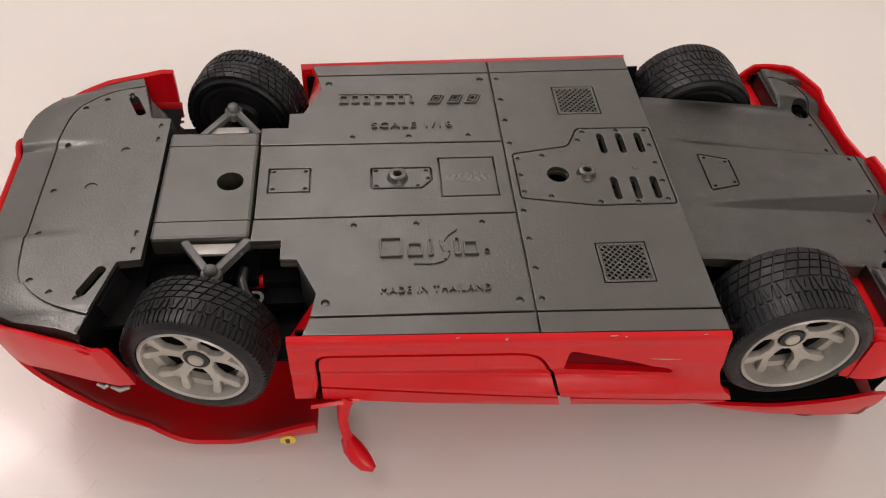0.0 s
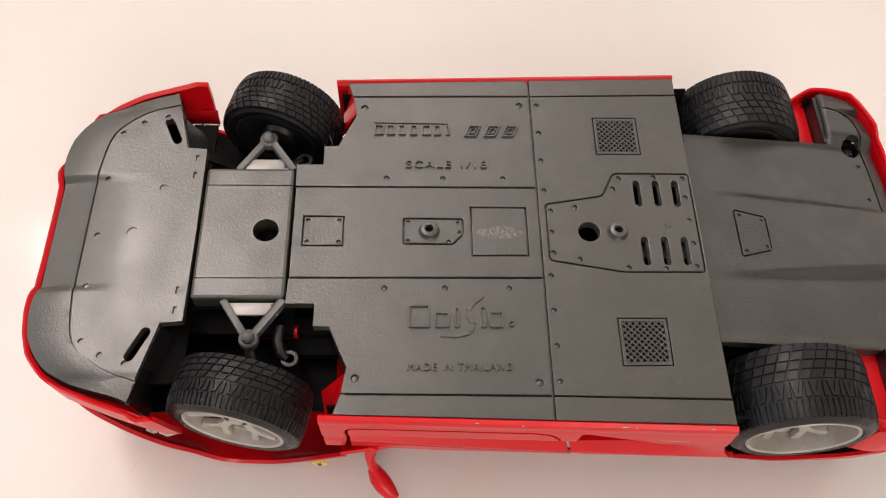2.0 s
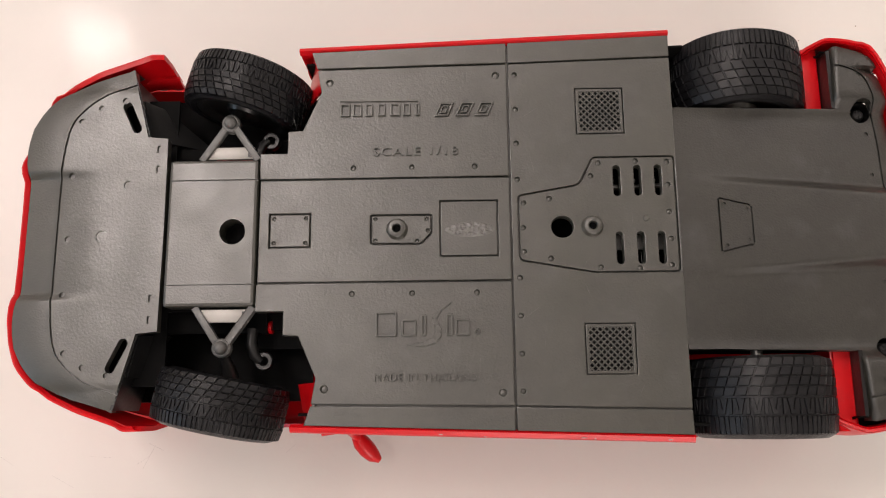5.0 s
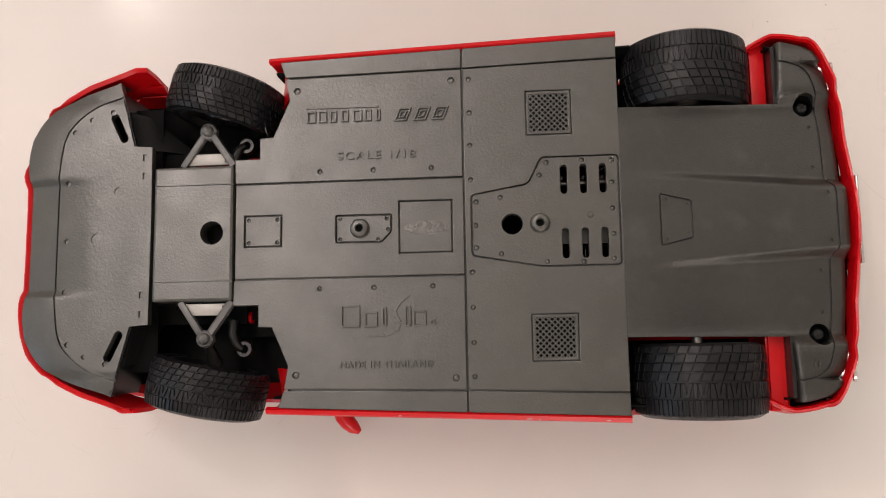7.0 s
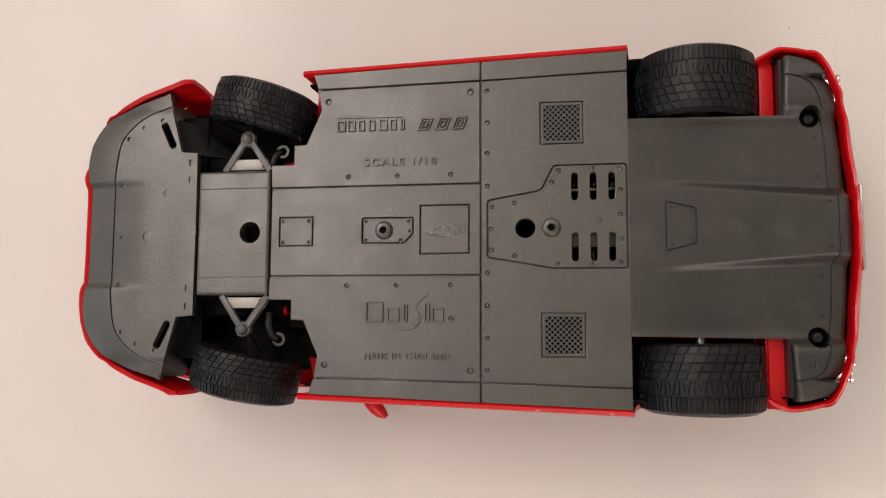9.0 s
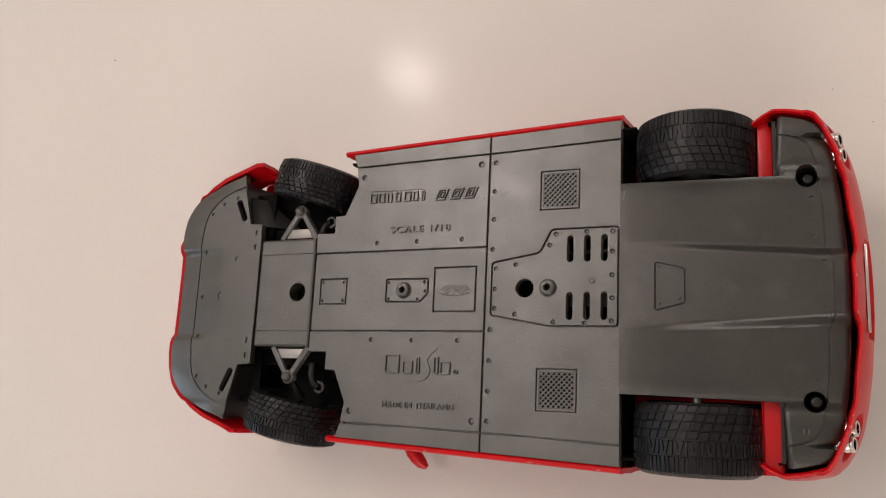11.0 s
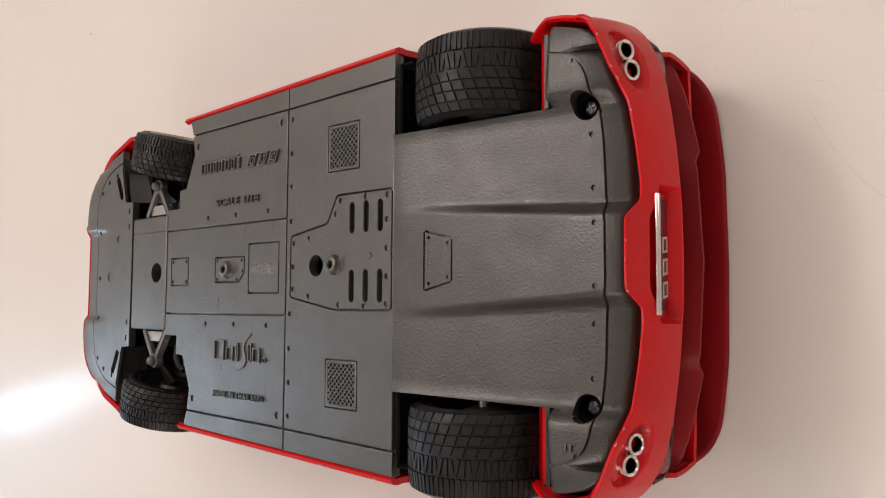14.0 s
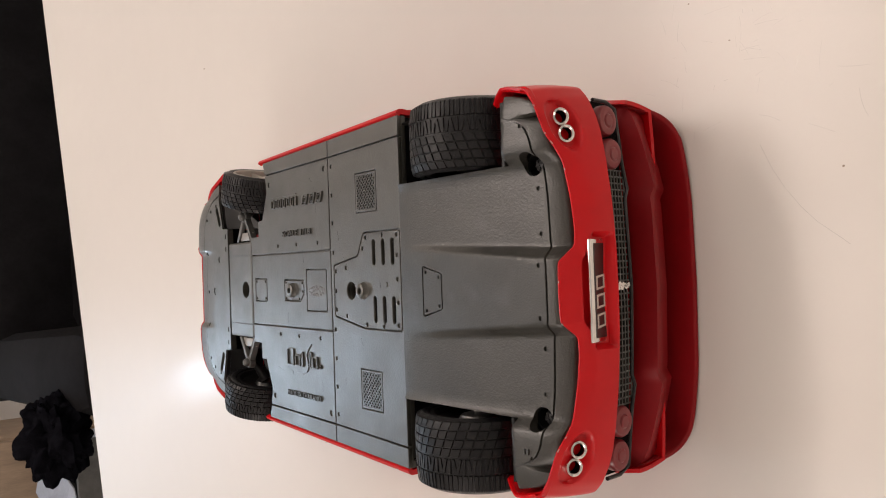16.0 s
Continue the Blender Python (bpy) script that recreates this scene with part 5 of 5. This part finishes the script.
plate = part("tail_plate", b, CHROME, rear_bumper, "chromed plate with a black field and pale slanted marks")
b = bmesh.new()
box(b, 0.4, 0.55, -11.6, 11.6, -3.0, 2.4, tilt)
part("plate_field", b, PLATE_BLACK, plate)
for y0 in (4.0, -0.6, -5.4):
    outline = [(y0 - 3.4, -2.2), (y0, -2.2), (y0 - 0.5, 1.7), (y0 - 3.9, 1.7)]
    b = sheet(outline, [grown(outline, -0.5)], 0.0, 0.2, 0.05)
    for v in b.verts:
        v.co = tilt @ Vector((0.5 + v.co.z, v.co.x, v.co.y))
    part("plate_mark", b, PALE_MARK, plate)

# lamp panel: mesh grille in a dark frame with two round lamps at each end
b = bmesh.new()
LZ0, LZ1 = -20.0, -33.6


def lamp_x(y, z):
    return 113.4 - 0.0011 * y * y + (z + 20) * 0.16


for y in steps(-31, 31, 36):
    m = [(lamp_x(y, z), y, z) for z in (LZ0 + 2, -27, LZ1 + 0.5)]
    join(b, tube(m, 0.24, 5, False))
for z in steps(LZ0, LZ1 + 0.5, 9):
    join(b, tube([(lamp_x(y, z) + 0.1, y, z) for y in steps(-31, 31, 14)], 0.24, 5, False))
lamps = part("tail_grille", b, PLASTIC, car, "dark grey mesh panel between the tail lamps")
b = surface(lambda u, v: (lamp_x(u, v) - 3.0, u, v), steps(-50, 50, 20), steps(-14, -36.5, 6), 0.5)
part("grille_backing", b, LINER_AND_SHADE, lamps)
b = tube([(lamp_x(y, z) + 0.5, y, z) for y, z in [(-49.3, -22), (-49.4, -28), (-47.8, -32.0), (-42, -32.2), (-33, -32.8), (-26.2, -34.2), (-23.6, -32.8), (0, -33.4), (23.6, -32.8), (26.2, -34.2), (33, -32.8), (42, -32.2), (47.8, -32.0), (49.4, -28), (49.3, -22)]], 0.55, 8)
part("grille_rim", b, PLASTIC_DARK, lamps)
for s in (1, -1):
    for y, z in ((44.2, -27.4), (35.3, -28.2)):
        b = lathe([(-1.8, 0.0), (-1.8, 4.2), (0.2, 4.2), (0.9, 3.7), (1.2, 2.6), (1.0, 1.9), (1.4, 1.5), (1.5, 0.0)], 28)
        bmesh.ops.transform(b, matrix=Matrix.Translation((lamp_x(y, z) + 0.2, s * y, z)) @ pose(0, 0, 0, 0, 8, 0) @ Matrix.Rotation(radians(-90), 4, "Z"), verts=b.verts[:])
        part("tail_lamp", b, LENS, lamps, "round red tail lamp lens")
b = bmesh.new()
rng = random.Random(9)
for k_ in range(7):
    box(b, -0.2, 0.2, -0.5 - 0.3 * rng.random(), 0.5, -0.5, 0.5 + 0.4 * rng.random(), Matrix.Translation((115.0, 0.6 + rng.uniform(-0.5, 0.5), -25.6 - k_ * 0.62 + 1)) @ Matrix.Rotation(rng.uniform(-0.8, 0.8), 4, "X"))
part("tail_emblem", b, CHROME, lamps, "small silver emblem")

# engine cover: sagging shell from the cabin to the tail, with fender sides
COV_W = [(48, 50.0), (60, 52.5), (75, 53.4), (95, 52.6), (104, 51.8), (110, 50.6)]
COV_LIP = [(48, -35.4), (56, -35.6), (64, -36.0), (76, -37.0), (89, -37.0), (97, -36.5), (104, -35.5), (110, -38.0)]
COV_LOW = [(48, -38.6), (56, -40.2), (66, -42.4), (83, -46.2), (100, -49.6), (106, -50.4), (110, -48.6)]


def cover_at(x, t):
    w, ze, zc = soft(COV_W, x), soft(COV_LIP, x), soft(COV_LOW, x)
    a = abs(t)
    if a > 0.84:
        f_ = (a - 0.84) / 0.16
        return (x, math.copysign(w * (0.965 + 0.035 * math.sin(f_ * 1.57)), t), zc + 1.4 + (ze - zc - 1.4) * f_)
    f_ = a / 0.84
    return (x, math.copysign(w * 0.965 * f_, t), zc + 1.4 * f_ ** 4)


b = surface(cover_at, steps(48, 109, 34), [-1, -0.96, -0.92, -0.88, -0.84, -0.8, -0.7, -0.5, -0.25, 0, 0.25, 0.5, 0.7, 0.8, 0.84, 0.88, 0.92, 0.96, 1])
thicken(b, 1.1)
cover = part("engine_cover", b, RED, car, "red engine cover hanging slightly open")


# the deck's raised trailing edge and the arched wing behind it
def deck_x(a):
    return along([(0, 115.6), (22, 113.8), (24.5, 113.0), (27, 113.6), (34, 112.4), (42, 110.8), (48, 108.2), (51, 105.5)], a)


def deck_z(a):
    return along([(0, -39.2), (22, -40.4), (24.0, -40.9), (26.5, -42.2), (34, -41.4), (42, -40.2), (48, -40.0), (51, -38.4)], a)


def deck_at(y, v):
    a = abs(y)
    x1, z1 = deck_x(a), deck_z(a)
    if v <= 1:
        return (100 + (x1 - 100) * v if x1 > 100.5 else x1 - 0.5 + v * 0.5, y, -36.8 - 0.03 * a + (z1 + 36.8 + 0.03 * a) * v ** 2)
    f_ = v - 1
    return (x1 - 6 * f_ * (1 - 0.7 * ease(40, 48, a)), y, z1 - 0.9 - (11.0 - 6.0 * ease(38, 50, a)) * f_)


ysd = sorted({s * v for s in (1, -1) for v in [0, 4, 8, 12, 16, 20, 22, 23, 24, 25, 26, 27, 28.5, 32, 36, 40, 43, 46, 48, 49.5, 50.8]})
b = surface(deck_at, ysd, [0, 0.3, 0.6, 0.85, 0.95, 1.0, 1.06, 1.3, 1.7, 2.0])
# deck shade comes from the darkened red, not from the lamps
part("rear_deck", b, RED_SHADED, cover, "inner side of the tail deck in red darkened for shade")
WING_Z = [(0, -59.4), (24, -59.2), (33, -58.8), (40.8, -57.8), (43.4, -56.6), (45.8, -54.8), (47.7, -51.9), (49.0, -48.0), (49.8, -43.1), (49.9, -39.8)]
WING_X = [(-59.4, 113.4), (-58.8, 112.3), (-57.8, 111.6), (-56.8, 111.1), (-54.8, 110.3), (-51.9, 109.4), (-48.0, 108.4), (-43.1, 107.3), (-37.0, 106.1)]
HALF_WING = [Vector((along(WING_X, z), y, z)) for y, z in even_line(WING_Z, 44)]
WING = [Vector((p.x, -p.y, p.z)) for p in reversed(HALF_WING[1:])] + HALF_WING


def wing_mesh():
    """A closed loft along the arch: rounded trailing edge, thin blade forward of it."""
    bm = bmesh.new()
    rings = []
    for i, p in enumerate(WING):
        d = (WING[min(i + 1, len(WING) - 1)] - WING[max(i - 1, 0)]).normalized()
        n = Vector((0, -d.z, d.y))
        chord = 24.0 - 11.0 * ease(40, 51, abs(p.y))
        section = ((0.0, 0.0), (-0.25, 0.6), (-0.9, 0.85), (-3.0, 0.7), (-chord * 0.5, 2.2), (-chord, 0.6), (-chord, -0.5), (-chord * 0.5, 0.8), (-3.0, -0.7), (-0.9, -0.85), (-0.25, -0.6))
        rings.append([bm.verts.new(p + Vector((u, 0, 0)) + n * w_) for u, w_ in section])
    m = len(rings[0])
    for ra, rb in zip(rings, rings[1:]):
        for k_ in range(m):
            bm.faces.new((ra[k_], ra[(k_ + 1) % m], rb[(k_ + 1) % m], rb[k_]))
    bm.faces.new(rings[0])
    bm.faces.new(rings[-1])
    return bm


# the wing's shade is in its colour too, as on the deck
part("rear_wing", wing_mesh(), RED_SHADED, cover, "broad arched red rear wing touching the table", 50)

# ---------------------------------------------------------------- small marks on the table
rng = random.Random(3)


def scratch_line(points, width):
    """A hair-fine raised line along points on the table, metres."""
    bm = bmesh.new()
    for a, b_ in zip(points, points[1:]):
        a, b_ = Vector((*a, 0)), Vector((*b_, 0))
        n = Vector((-(b_ - a).y, (b_ - a).x, 0)).normalized() * width / 2
        vs = [bm.verts.new(p) for p in (a - n, b_ - n, b_ + n, a + n)]
        top_z = Vector((0, 0, 0.00003))
        ws = [bm.verts.new(v.co + top_z) for v in vs]
        bm.faces.new(ws)
        for i in range(4):
            bm.faces.new((vs[i], vs[(i + 1) % 4], ws[(i + 1) % 4], ws[i]))
    return bm


marks = bmesh.new()
join(marks, scratch_line([(0.1324, 0.0358), (0.1357, 0.0287), (0.1388, 0.0237), (0.143, 0.0183), (0.147, 0.0143), (0.153, 0.0098), (0.1549, 0.0083)], 0.00016))
for k_ in range(46):
    x, y, a = rng.gauss(0.131, 0.016), rng.gauss(0.063, 0.010), rng.choice((rng.uniform(-0.5, 0.5), rng.uniform(1.2, 2.2)))
    ln, bend = rng.uniform(0.001, 0.008), rng.uniform(-0.5, 0.5)
    pts = [(x, y)]
    for i in range(4):
        pts.append((pts[-1][0] + ln / 4 * math.cos(a), pts[-1][1] + ln / 4 * math.sin(a)))
        a += bend / 4
    join(marks, scratch_line(pts, 0.00008))
for k_ in range(26):
    x, y, a, ln = rng.gauss(-0.12, 0.03), rng.gauss(-0.05, 0.02), rng.uniform(0, 3.1), rng.uniform(0.002, 0.012)
    join(marks, scratch_line([(x, y), (x + ln * math.cos(a), y + ln * math.sin(a))], 0.00008))
me = bpy.data.meshes.new("scratches")
marks.to_mesh(me)
marks.free()
me.materials.append(SCRATCH)
tagged(new("scratches", me), "fine hairline scratches worn into the white table top", "scratches", kind="stuff")
for x, y, r in ((-0.227, 0.1315, 0.0006), (0.1541, 0.0276, 0.0004), (0.1568, 0.0715, 0.0003), (0.1248, 0.0656, 0.0003), (0.1125, 0.0790, 0.0003), (0.1334, 0.0845, 0.0003)):
    bm = bmesh.new()
    bmesh.ops.create_icosphere(bm, subdivisions=1, radius=r)
    for v in bm.verts:
        v.co = Vector((v.co.x * rng.uniform(0.7, 1.3), v.co.y * rng.uniform(0.5, 1.0), v.co.z * 0.4 + r * 0.3))
    me = bpy.data.meshes.new("crumb")
    bm.to_mesh(me)
    bm.free()
    me.materials.append(CRUMB)
    ob = tagged(new("crumb", me), "tiny brown crumb on the white table top", "crumb", "crumbs on the table")
    ob.location = (x, y, 0)
